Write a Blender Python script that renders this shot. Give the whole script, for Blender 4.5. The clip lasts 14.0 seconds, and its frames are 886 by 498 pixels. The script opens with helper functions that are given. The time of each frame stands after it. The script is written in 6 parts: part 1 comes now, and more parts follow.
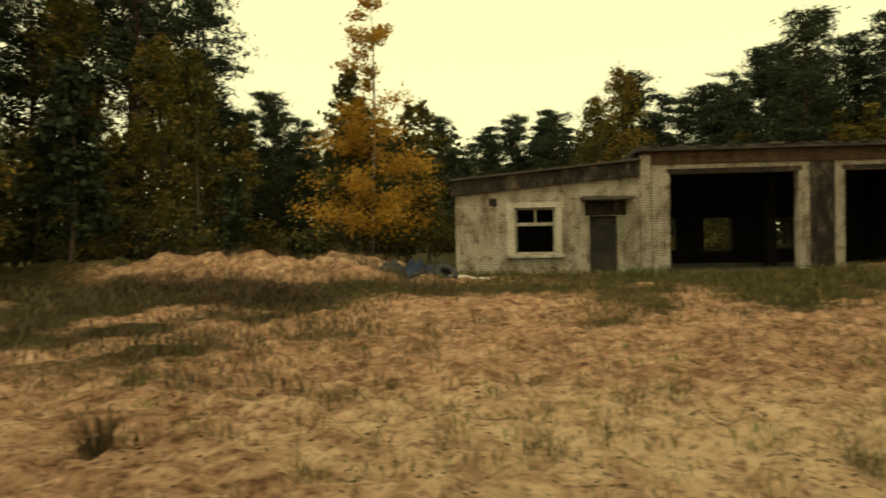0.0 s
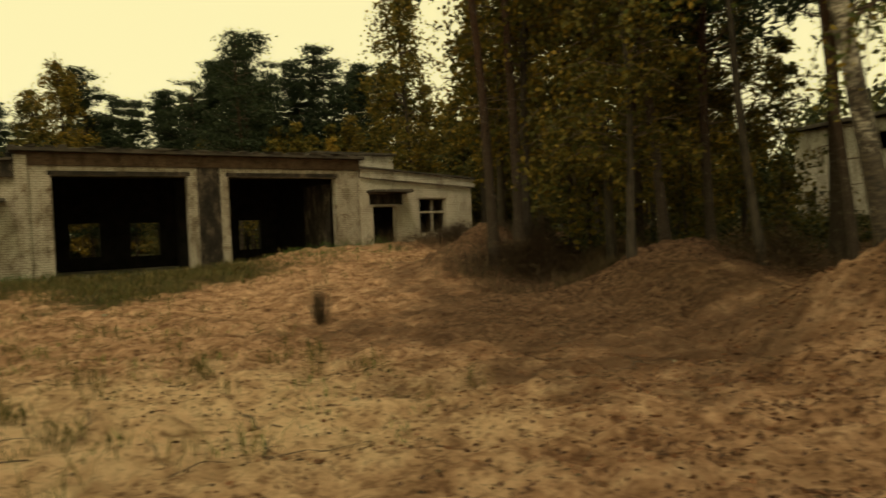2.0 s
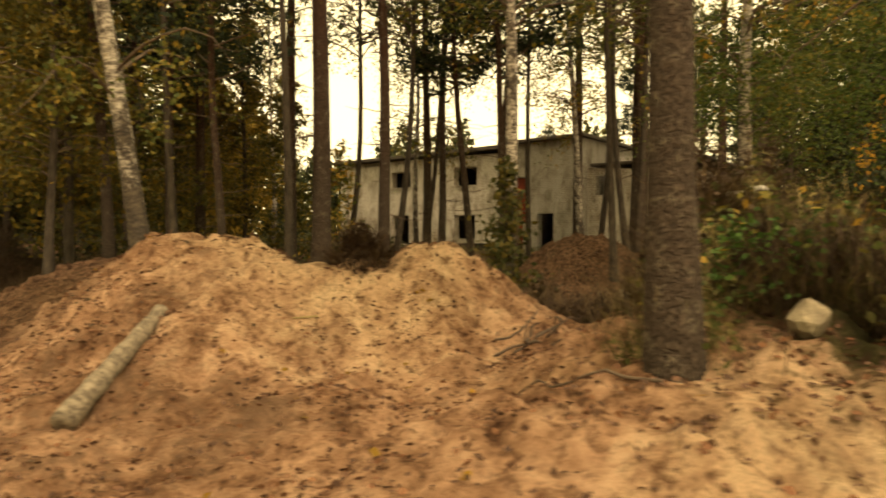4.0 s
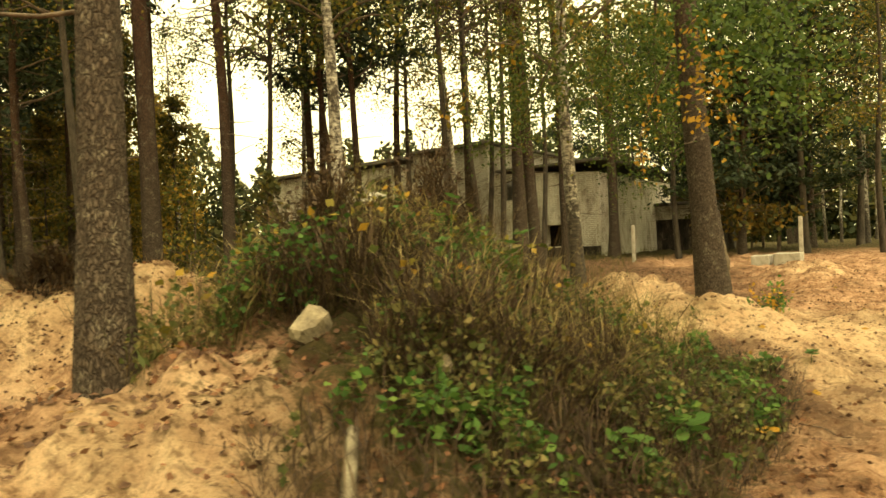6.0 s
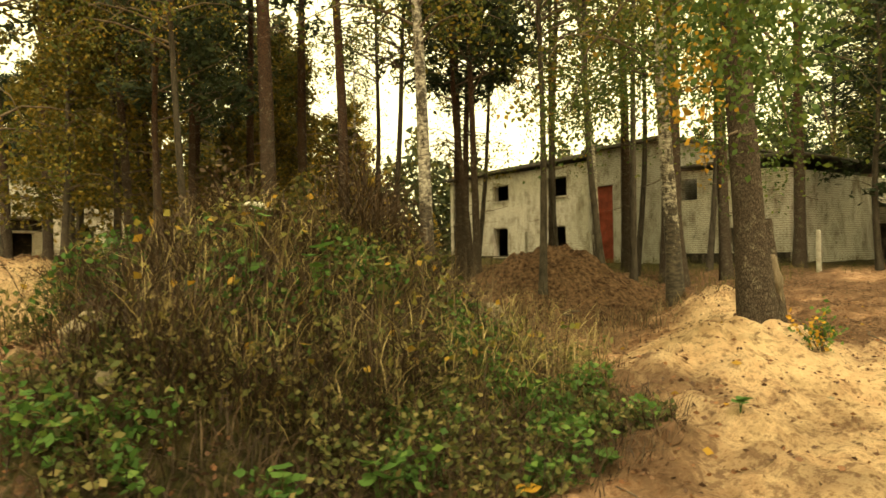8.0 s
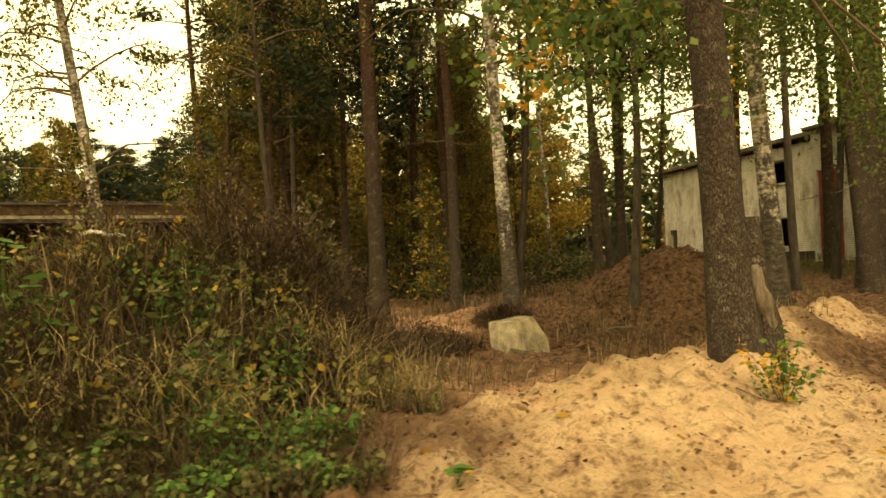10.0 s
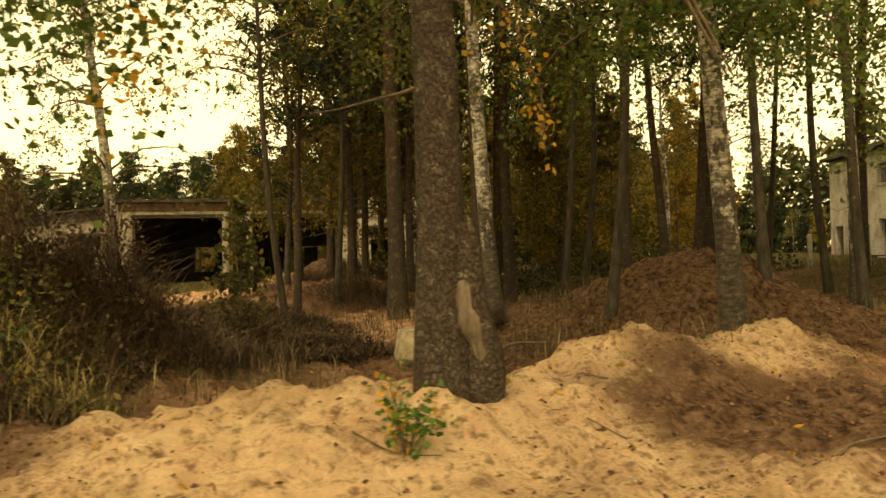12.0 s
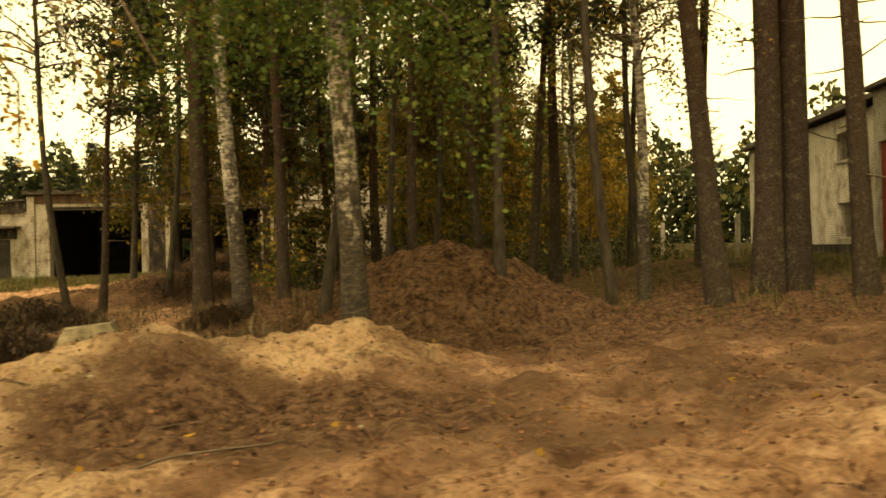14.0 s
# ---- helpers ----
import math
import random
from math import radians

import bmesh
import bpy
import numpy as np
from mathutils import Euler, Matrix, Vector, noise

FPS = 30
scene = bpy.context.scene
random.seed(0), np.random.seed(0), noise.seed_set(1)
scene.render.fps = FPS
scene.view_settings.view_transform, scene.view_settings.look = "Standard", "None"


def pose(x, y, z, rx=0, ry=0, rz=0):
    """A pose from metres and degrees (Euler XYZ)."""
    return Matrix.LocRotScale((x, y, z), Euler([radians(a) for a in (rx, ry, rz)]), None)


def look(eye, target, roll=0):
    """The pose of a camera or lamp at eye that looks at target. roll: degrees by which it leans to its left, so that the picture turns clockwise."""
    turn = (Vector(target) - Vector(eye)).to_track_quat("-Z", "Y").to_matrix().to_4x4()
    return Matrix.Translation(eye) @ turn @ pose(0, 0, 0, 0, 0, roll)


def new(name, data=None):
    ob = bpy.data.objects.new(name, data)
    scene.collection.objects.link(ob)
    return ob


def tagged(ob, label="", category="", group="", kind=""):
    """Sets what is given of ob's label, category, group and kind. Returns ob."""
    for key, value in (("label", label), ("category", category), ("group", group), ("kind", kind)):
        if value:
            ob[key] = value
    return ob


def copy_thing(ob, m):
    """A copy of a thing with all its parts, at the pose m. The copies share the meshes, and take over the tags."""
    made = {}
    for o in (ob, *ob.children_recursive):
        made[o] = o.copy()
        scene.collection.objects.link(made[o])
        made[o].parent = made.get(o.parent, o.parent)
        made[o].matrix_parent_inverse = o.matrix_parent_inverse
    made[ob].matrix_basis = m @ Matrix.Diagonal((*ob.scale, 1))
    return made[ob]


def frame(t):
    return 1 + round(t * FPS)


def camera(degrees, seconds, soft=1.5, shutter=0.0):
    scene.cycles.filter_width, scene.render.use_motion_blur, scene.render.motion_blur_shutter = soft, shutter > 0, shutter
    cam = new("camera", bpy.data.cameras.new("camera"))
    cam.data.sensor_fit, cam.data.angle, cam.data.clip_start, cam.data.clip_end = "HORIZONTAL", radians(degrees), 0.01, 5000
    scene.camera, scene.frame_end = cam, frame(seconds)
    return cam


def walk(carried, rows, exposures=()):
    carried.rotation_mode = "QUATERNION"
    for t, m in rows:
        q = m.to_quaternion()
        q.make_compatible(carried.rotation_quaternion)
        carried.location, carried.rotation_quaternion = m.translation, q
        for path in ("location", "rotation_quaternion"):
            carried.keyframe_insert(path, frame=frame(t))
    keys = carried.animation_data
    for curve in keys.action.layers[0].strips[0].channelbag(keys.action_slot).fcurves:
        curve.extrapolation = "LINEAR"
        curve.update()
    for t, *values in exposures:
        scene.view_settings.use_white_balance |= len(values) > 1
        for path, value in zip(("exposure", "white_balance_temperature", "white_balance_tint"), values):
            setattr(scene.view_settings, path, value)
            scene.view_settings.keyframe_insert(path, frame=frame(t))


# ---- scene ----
cam = camera(67.0, 14.0, soft=1.6, shutter=0.3)
PATH = [
    (0, (-4.921, -25.39, 1.251), (-5.119, -23.4, 1.228), -0.9),
    (0.5, (-3.751, -25.33, 1.109), (-3.626, -23.334, 1.094), -2.0),
    (1, (-2.479, -25.759, 0.966), (-1.999, -23.817, 0.951), -2.3),
    (1.5, (-1.53, -26.266, 0.958), (-0.728, -24.435, 0.918), -2.7),
    (2, (-0.634, -26.923, 0.948), (0.47, -25.256, 0.904), -2.6),
    (2.5, (0.097, -27.617, 0.919), (1.435, -26.131, 0.877), -1.0),
    (3, (0.7, -28.547, 0.949), (2.253, -27.287, 0.911), -0.4),
    (3.5, (1.152, -29.407, 0.968), (2.865, -28.376, 0.938), 0.2),
    (4, (1.52, -30.36, 0.99), (3.328, -29.505, 0.97), 0.4),
    (4.2, (1.67, -30.69, 0.975), (3.51, -29.906, 0.957), 0.3),
    (6.3, (2.801, -33.329, 0.953), (4.634, -32.531, 0.968), -3.1),
    (6.5, (2.91, -33.597, 0.962), (4.716, -32.737, 0.978), -2.7),
    (7, (3.392, -34.179, 0.963), (5.098, -33.135, 0.984), -2.4),
    (7.5, (3.873, -34.708, 0.992), (5.471, -33.505, 1.013), -1.8),
    (8, (4.409, -35.239, 0.989), (5.889, -33.894, 1.01), -0.8),
    (8.5, (5.138, -35.71, 1.007), (6.475, -34.223, 1.026), -1.3),
    (10.8, (9.187, -37.249, 1.11), (9.808, -35.348, 1.146), -1.8),
    (11, (9.562, -37.295, 1.117), (10.13, -35.378, 1.15), -1.7),
    (11.5, (10.529, -37.373, 1.137), (10.957, -35.42, 1.164), -1.0),
    (12, (11.648, -37.442, 1.102), (11.96, -35.467, 1.134), -1.1),
    (12.5, (12.722, -37.526, 1.101), (12.952, -35.539, 1.11), -1.2),
    (13, (13.881, -37.634, 1.105), (14.107, -35.647, 1.109), -1.4),
    (13.5, (14.956, -37.741, 1.096), (15.212, -35.757, 1.098), -1.4),
    (14, (16.089, -37.876, 1.092), (16.39, -35.899, 1.093), -1.3),
]
walk(cam, [(t, look(eye, target, roll)) for t, eye, target, roll in PATH],
     [(0, -0.35, 7200, 9), (1.0, -0.65, 7100, 8), (1.6, -0.75, 7200, 8), (2.1, -0.5, 7800, 12), (3, 0.3, 8700, 26), (4, 0.55, 8600, 26), (6.3, 1.0, 8200, 9), (8.5, 1.0, 8200, 9), (11, 0.58, 9200, 18), (12.5, 0.45, 9200, 17), (14, 0.55, 9200, 17)])

# ---- light ----
world = bpy.data.worlds.new("overcast_sky")
scene.world = world
world.use_nodes = True
wn, wl = world.node_tree.nodes, world.node_tree.links
wn.clear()
sky = wn.new("ShaderNodeTexSky")
sky.sky_type, sky.sun_disc = "NISHITA", False
sky.sun_elevation, sky.sun_rotation = radians(63), radians(219)
dim = wn.new("ShaderNodeMix")
dim.data_type, dim.blend_type = "RGBA", "MULTIPLY"
dim.inputs[0].default_value = 1.0
dim.inputs[7].default_value = (0.1, 0.1, 0.1, 1)
cloud = wn.new("ShaderNodeMix")
cloud.data_type = "RGBA"
cloud.inputs[0].default_value = 0.86
cloud.inputs[7].default_value = (1.0, 0.965, 0.53, 1)
back = wn.new("ShaderNodeBackground")
back.inputs[1].default_value = 1.55
wout = wn.new("ShaderNodeOutputWorld")
wl.new(sky.outputs[0], dim.inputs[6])
wl.new(dim.outputs[2], cloud.inputs[6])
wl.new(cloud.outputs[2], back.inputs[0])
wl.new(back.outputs[0], wout.inputs[0])
sun_data = bpy.data.lights.new("sun", "SUN")
sun_data.energy, sun_data.angle, sun_data.color = 1.9, radians(12), (1.0, 0.9, 0.7)
sun = new("sun", sun_data)
sun.matrix_world = look((-16, -30, 50), (0, -10, 0))


# ---- materials ----
def node_mat(name):
    m = bpy.data.materials.new(name)
    m.use_nodes = True
    n, l = m.node_tree.nodes, m.node_tree.links
    b = n["Principled BSDF"]
    return m, n, l, b


def ramp(n, stops):
    r = n.new("ShaderNodeValToRGB")
    e = r.color_ramp.elements
    while len(e) < len(stops):
        e.new(0.5)
    for el, (p, c) in zip(e, stops):
        el.position, el.color = p, (*c, 1)
    return r


def noise_tex(n, l, coord, scale, detail=5.0, rough=0.6, stretch=None):
    t = n.new("ShaderNodeTexNoise")
    t.inputs["Scale"].default_value, t.inputs["Detail"].default_value, t.inputs["Roughness"].default_value = scale, detail, rough
    if stretch:
        mp = n.new("ShaderNodeMapping")
        mp.inputs["Scale"].default_value = stretch
        l.new(coord, mp.inputs[0])
        l.new(mp.outputs[0], t.inputs[0])
    else:
        l.new(coord, t.inputs[0])
    return t


def mix_col(n, l, fac, a, b, mode="MIX"):
    m = n.new("ShaderNodeMix")
    m.data_type, m.blend_type = "RGBA", mode
    for sock, v in ((m.inputs[0], fac), (m.inputs[6], a), (m.inputs[7], b)):
        if isinstance(v, (int, float)):
            sock.default_value = v
        elif isinstance(v, tuple):
            sock.default_value = (*v, 1)
        else:
            l.new(v, sock)
    return m.outputs[2]


def bump(n, l, b, height, strength, dist):
    k = n.new("ShaderNodeBump")
    k.inputs["Strength"].default_value, k.inputs["Distance"].default_value = strength, dist
    l.new(height, k.inputs["Height"])
    l.new(k.outputs[0], b.inputs["Normal"])


def grainy(name, stops, scale=8.0, fine=60.0, rough=0.9, relief=0.02, stretch=None, metal=0.0):
    """A surface whose colour wanders over a ramp at two scales, with fine relief."""
    m, n, l, b = node_mat(name)
    co = n.new("ShaderNodeTexCoord").outputs["Object"]
    big, small = noise_tex(n, l, co, scale, stretch=stretch), noise_tex(n, l, co, fine, 4, stretch=stretch)
    add = n.new("ShaderNodeMath")
    add.operation = "MULTIPLY_ADD"
    add.inputs[1].default_value = 0.45
    l.new(small.outputs[0], add.inputs[0])
    sub = n.new("ShaderNodeMath")
    sub.operation = "MULTIPLY_ADD"
    sub.inputs[1].default_value, sub.inputs[2].default_value = 1.0, -0.22
    l.new(big.outputs[0], sub.inputs[0])
    l.new(sub.outputs[0], add.inputs[2])
    r = ramp(n, stops)
    l.new(add.outputs[0], r.inputs[0])
    l.new(r.outputs[0], b.inputs["Base Color"])
    b.inputs["Roughness"].default_value, b.inputs["Metallic"].default_value = rough, metal
    b.inputs["Specular IOR Level"].default_value = 0.2
    bump(n, l, b, add.outputs[0], 0.7, relief)
    return m


def leaf_mat(name, stops, thin=0.35):
    """Leaves: each has its own hue, and lets some light through."""
    m, n, l, b = node_mat(name)
    geo = n.new("ShaderNodeNewGeometry")
    info = n.new("ShaderNodeObjectInfo")
    mixv = n.new("ShaderNodeMath")
    mixv.operation = "MULTIPLY_ADD"
    mixv.inputs[1].default_value = 0.3
    sc = n.new("ShaderNodeMath")
    sc.operation = "MULTIPLY"
    sc.inputs[1].default_value = 0.7
    l.new(geo.outputs["Random Per Island"], sc.inputs[0])
    l.new(info.outputs["Random"], mixv.inputs[0])
    l.new(sc.outputs[0], mixv.inputs[2])
    r = ramp(n, stops)
    l.new(mixv.outputs[0], r.inputs[0])
    l.new(r.outputs[0], b.inputs["Base Color"])
    b.inputs["Roughness"].default_value = 0.7
    b.inputs["Specular IOR Level"].default_value = 0.2
    tr = n.new("ShaderNodeBsdfTranslucent")
    l.new(r.outputs[0], tr.inputs[0])
    mx = n.new("ShaderNodeMixShader")
    mx.inputs[0].default_value = thin
    l.new(b.outputs[0], mx.inputs[1])
    l.new(tr.outputs[0], mx.inputs[2])
    l.new(mx.outputs[0], n["Material Output"].inputs[0])
    return m


def ground_mat():
    m, n, l, b = node_mat("sandy_ground")
    co = n.new("ShaderNodeTexCoord").outputs["Object"]
    cov = n.new("ShaderNodeAttribute")
    cov.attribute_name = "cover"
    sep = n.new("ShaderNodeSeparateColor")
    l.new(cov.outputs["Color"], sep.inputs[0])
    big, mid, fine = noise_tex(n, l, co, 0.5, 4), noise_tex(n, l, co, 3.0, 8, 0.75), noise_tex(n, l, co, 40.0, 5, 0.7)
    speck = noise_tex(n, l, co, 9.0, 7, 0.75)
    yard = ramp(n, [(0.34, (0.17, 0.085, 0.048)), (0.45, (0.43, 0.24, 0.142)), (0.56, (0.65, 0.395, 0.25)), (0.7, (0.8, 0.54, 0.36))])
    l.new(mid.outputs[0], yard.inputs[0])
    pale = ramp(n, [(0.25, (0.48, 0.28, 0.165)), (0.42, (0.73, 0.48, 0.295)), (0.66, (0.87, 0.64, 0.41))])
    l.new(mid.outputs[0], pale.inputs[0])
    litter = ramp(n, [(0.3, (0.075, 0.042, 0.028)), (0.5, (0.17, 0.098, 0.06)), (0.7, (0.34, 0.205, 0.13))])
    l.new(speck.outputs[0], litter.inputs[0])
    turf = ramp(n, [(0.3, (0.025, 0.024, 0.011)), (0.52, (0.062, 0.056, 0.022)), (0.7, (0.15, 0.11, 0.05))])
    l.new(speck.outputs[0], turf.inputs[0])

    def ragged(sock, tex, gain):
        a = n.new("ShaderNodeMath")
        a.operation = "SUBTRACT"
        a.inputs[1].default_value = 0.5
        l.new(tex.outputs[0], a.inputs[0])
        k = n.new("ShaderNodeMath")
        k.operation = "MULTIPLY_ADD"
        k.inputs[1].default_value = gain
        l.new(a.outputs[0], k.inputs[0])
        l.new(sock, k.inputs[2])
        q = n.new("ShaderNodeMapRange")
        q.inputs[1].default_value, q.inputs[2].default_value = 0.35, 0.65
        l.new(k.outputs[0], q.inputs[0])
        return q.outputs[0]

    c = mix_col(n, l, ragged(sep.outputs[0], mid, 0.7), yard.outputs[0], pale.outputs[0])
    c = mix_col(n, l, ragged(sep.outputs[1], speck, 1.8), c, litter.outputs[0])
    c = mix_col(n, l, ragged(sep.outputs[2], speck, 1.6), c, turf.outputs[0])
    dark = ramp(n, [(0.38, (0.22, 0.16, 0.13)), (0.49, (1, 1, 1))])
    l.new(speck.outputs[0], dark.inputs[0])
    c = mix_col(n, l, 0.75, c, dark.outputs[0], "MULTIPLY")
    patchy = noise_tex(n, l, co, 1.3, 9, 0.72)
    damp = ramp(n, [(0.38, (0.42, 0.36, 0.31)), (0.5, (1, 1, 1))])
    l.new(patchy.outputs[0], damp.inputs[0])
    c = mix_col(n, l, 0.55, c, damp.outputs[0], "MULTIPLY")
    l.new(c, b.inputs["Base Color"])
    b.inputs["Roughness"].default_value = 0.95
    b.inputs["Specular IOR Level"].default_value = 0.1
    hsum = n.new("ShaderNodeMath")
    hsum.operation = "MULTIPLY_ADD"
    hsum.inputs[1].default_value = 0.3
    l.new(fine.outputs[0], hsum.inputs[0])
    l.new(speck.outputs[0], hsum.inputs[2])
    bump(n, l, b, hsum.outputs[0], 1.0, 0.16)
    return m


def wall_mat(name, paint, brick, mortar, cover, grime=0.5):
    """Painted brickwork: paint over bricks, worn off in patches, with streaks of dirt."""
    m, n, l, b = node_mat(name)
    co = n.new("ShaderNodeTexCoord").outputs["Object"]
    axes, run, mp = n.new("ShaderNodeSeparateXYZ"), n.new("ShaderNodeMath"), n.new("ShaderNodeCombineXYZ")
    l.new(co, axes.inputs[0])
    l.new(axes.outputs[0], run.inputs[0])
    l.new(axes.outputs[1], run.inputs[1])
    l.new(run.outputs[0], mp.inputs[0])
    l.new(axes.outputs[2], mp.inputs[1])
    br = n.new("ShaderNodeTexBrick")
    br.inputs["Color1"].default_value, br.inputs["Color2"].default_value = (*brick, 1), (brick[0] * 0.6, brick[1] * 0.58, brick[2] * 0.55, 1)
    br.inputs["Mortar"].default_value = (*mortar, 1)
    br.inputs["Scale"].default_value = 1.0
    br.inputs["Brick Width"].default_value, br.inputs["Row Height"].default_value, br.inputs["Mortar Size"].default_value = 0.26, 0.085, 0.008
    l.new(mp.outputs[0], br.inputs[0])
    patch, fine = noise_tex(n, l, co, 2.8, 9, 0.8), noise_tex(n, l, co, 18.0, 5, 0.7)
    streak = noise_tex(n, l, co, 1.5, 7, 0.7, (1.1, 1.1, 0.5))
    tint = ramp(n, [(0.3, tuple(v * 0.72 for v in paint)), (0.6, paint)])
    l.new(fine.outputs[0], tint.inputs[0])
    worn = n.new("ShaderNodeMapRange")
    worn.inputs[1].default_value, worn.inputs[2].default_value = cover - 0.06, cover + 0.05
    l.new(patch.outputs[0], worn.inputs[0])
    lines = mix_col(n, l, br.outputs["Fac"], (1, 1, 1), (0.45, 0.4, 0.34))
    painted = mix_col(n, l, 1.0, tint.outputs[0], lines, "MULTIPLY")
    c = mix_col(n, l, worn.outputs[0], painted, br.outputs[0])
    dirt = ramp(n, [(0.34, (0.3, 0.24, 0.18)), (0.54, (1, 1, 1))])
    l.new(streak.outputs[0], dirt.inputs[0])
    c = mix_col(n, l, grime, c, dirt.outputs[0], "MULTIPLY")
    l.new(c, b.inputs["Base Color"])
    b.inputs["Roughness"].default_value = 0.9
    b.inputs["Specular IOR Level"].default_value = 0.2
    hm = n.new("ShaderNodeMath")
    hm.operation = "MULTIPLY_ADD"
    hm.inputs[1].default_value = -0.8
    l.new(br.outputs["Fac"], hm.inputs[0])
    l.new(fine.outputs[0], hm.inputs[2])
    bump(n, l, b, hm.outputs[0], 0.7, 0.012)
    return m


def pine_bark():
    """Grey plates low on the stem, thin orange bark higher up."""
    m, n, l, b = node_mat("pine_bark")
    co = n.new("ShaderNodeTexCoord").outputs["Object"]
    v = n.new("ShaderNodeTexVoronoi")
    v.feature = "DISTANCE_TO_EDGE"
    mp = n.new("ShaderNodeMapping")
    mp.inputs["Scale"].default_value = (12, 12, 3.4)
    warp = noise_tex(n, l, co, 5, 4)
    off = mix_col(n, l, 0.12, co, warp.outputs["Color"])
    l.new(off, mp.inputs[0])
    l.new(mp.outputs[0], v.inputs[0])
    plate = n.new("ShaderNodeMapRange")
    plate.inputs[1].default_value, plate.inputs[2].default_value = 0.0, 0.22
    l.new(v.outputs[0], plate.inputs[0])
    fine = noise_tex(n, l, co, 30, 5, 0.7)
    low = ramp(n, [(0.3, (0.034, 0.026, 0.02)), (0.7, (0.12, 0.09, 0.068))])
    high = ramp(n, [(0.3, (0.04, 0.02, 0.013)), (0.7, (0.115, 0.055, 0.033))])
    l.new(fine.outputs[0], low.inputs[0])
    l.new(fine.outputs[0], high.inputs[0])
    sep = n.new("ShaderNodeSeparateXYZ")
    l.new(co, sep.inputs[0])
    mr = n.new("ShaderNodeMapRange")
    mr.inputs[1].default_value, mr.inputs[2].default_value = 2.2, 6.0
    l.new(sep.outputs[2], mr.inputs[0])
    c = mix_col(n, l, mr.outputs[0], low.outputs[0], high.outputs[0])
    lichen = ramp(n, [(0.52, (0, 0, 0)), (0.66, (1, 1, 1))])
    l.new(noise_tex(n, l, co, 7.0, 6, 0.75).outputs[0], lichen.inputs[0])
    c = mix_col(n, l, lichen.outputs[0], c, (0.17, 0.145, 0.11))
    c = mix_col(n, l, plate.outputs[0], (0.03, 0.022, 0.017), c)
    l.new(c, b.inputs["Base Color"])
    b.inputs["Roughness"].default_value = 0.95
    b.inputs["Specular IOR Level"].default_value = 0.1
    bump(n, l, b, plate.outputs[0], 0.8, 0.016)
    return m


def birch_bark():
    """White papery bark with dark cross bands and black diamonds near the foot."""
    m, n, l, b = node_mat("birch_bark")
    co = n.new("ShaderNodeTexCoord").outputs["Object"]
    band = noise_tex(n, l, co, 1.0, 6, 0.75, (8, 8, 21))
    scar = noise_tex(n, l, co, 1.0, 6, 0.8, (6.5, 6.5, 3.4))
    sep = n.new("ShaderNodeSeparateXYZ")
    l.new(co, sep.inputs[0])
    low = n.new("ShaderNodeMapRange")
    low.inputs[1].default_value, low.inputs[2].default_value, low.inputs[3].default_value, low.inputs[4].default_value = 0.2, 2.2, 0.16, -0.04
    l.new(sep.outputs[2], low.inputs[0])
    add = n.new("ShaderNodeMath")
    l.new(scar.outputs[0], add.inputs[0])
    l.new(low.outputs[0], add.inputs[1])
    white = ramp(n, [(0.36, (0.045, 0.036, 0.03)), (0.46, (0.16, 0.14, 0.115)), (0.6, (0.5, 0.46, 0.39))])
    l.new(band.outputs[0], white.inputs[0])
    blk = ramp(n, [(0.45, (1, 1, 1)), (0.52, (0.16, 0.13, 0.105))])
    l.new(add.outputs[0], blk.inputs[0])
    c = mix_col(n, l, 1.0, white.outputs[0], blk.outputs[0], "MULTIPLY")
    l.new(c, b.inputs["Base Color"])
    b.inputs["Roughness"].default_value = 0.8
    bump(n, l, b, add.outputs[0], 0.6, 0.02)
    return m


M_GROUND = ground_mat()
M_WALL = wall_mat("whitewashed_brick", (0.45, 0.405, 0.335), (0.17, 0.11, 0.07), (0.15, 0.12, 0.09), 0.575, 0.95)
M_FASCIA = wall_mat("bare_brick", (0.15, 0.1, 0.068), (0.11, 0.066, 0.042), (0.09, 0.07, 0.05), 0.45, 0.9)
M_PLASTER = wall_mat("weathered_plaster", (0.62, 0.585, 0.52), (0.28, 0.25, 0.21), (0.3, 0.28, 0.24), 0.6, 0.85)
# greyer copy of the house plaster: the taller block's shade put into colour
M_SHADEPLASTER = wall_mat("shaded_plaster", (0.4, 0.38, 0.34), (0.24, 0.22, 0.19), (0.28, 0.26, 0.22), 0.6, 0.8)
# near-black colour that stands in for the darkness inside the rooms
M_INNER = grainy("interior_shade_plaster", [(0.3, (0.012, 0.011, 0.01)), (0.7, (0.035, 0.032, 0.029))], 2, 20)
M_ROOF = grainy("roofing_felt", [(0.3, (0.03, 0.027, 0.024)), (0.7, (0.09, 0.075, 0.06))], 2, 25)
M_CONC = grainy("old_concrete", [(0.3, (0.2, 0.18, 0.15)), (0.5, (0.33, 0.3, 0.25)), (0.7, (0.44, 0.41, 0.36))], 4, 40)
# soot black for the front; also used as painted shade on the gate leaf
M_SOOTSHADE = grainy("sooty_shaded_brick", [(0.35, (0.012, 0.01, 0.008)), (0.55, (0.034, 0.027, 0.021)), (0.72, (0.13, 0.1, 0.075))], 2.5, 20, stretch=(1.5, 1.5, 0.5))
M_FRAME = grainy("flaking_frame_paint", [(0.3, (0.2, 0.17, 0.13)), (0.7, (0.45, 0.41, 0.34))], 6, 60)
M_DOOR = grainy("grey_door_paint", [(0.3, (0.025, 0.022, 0.019)), (0.7, (0.06, 0.052, 0.045))], 2, 30)
M_RED = grainy("rusty_red_paint", [(0.3, (0.1, 0.02, 0.012)), (0.7, (0.22, 0.045, 0.025))], 3, 30)
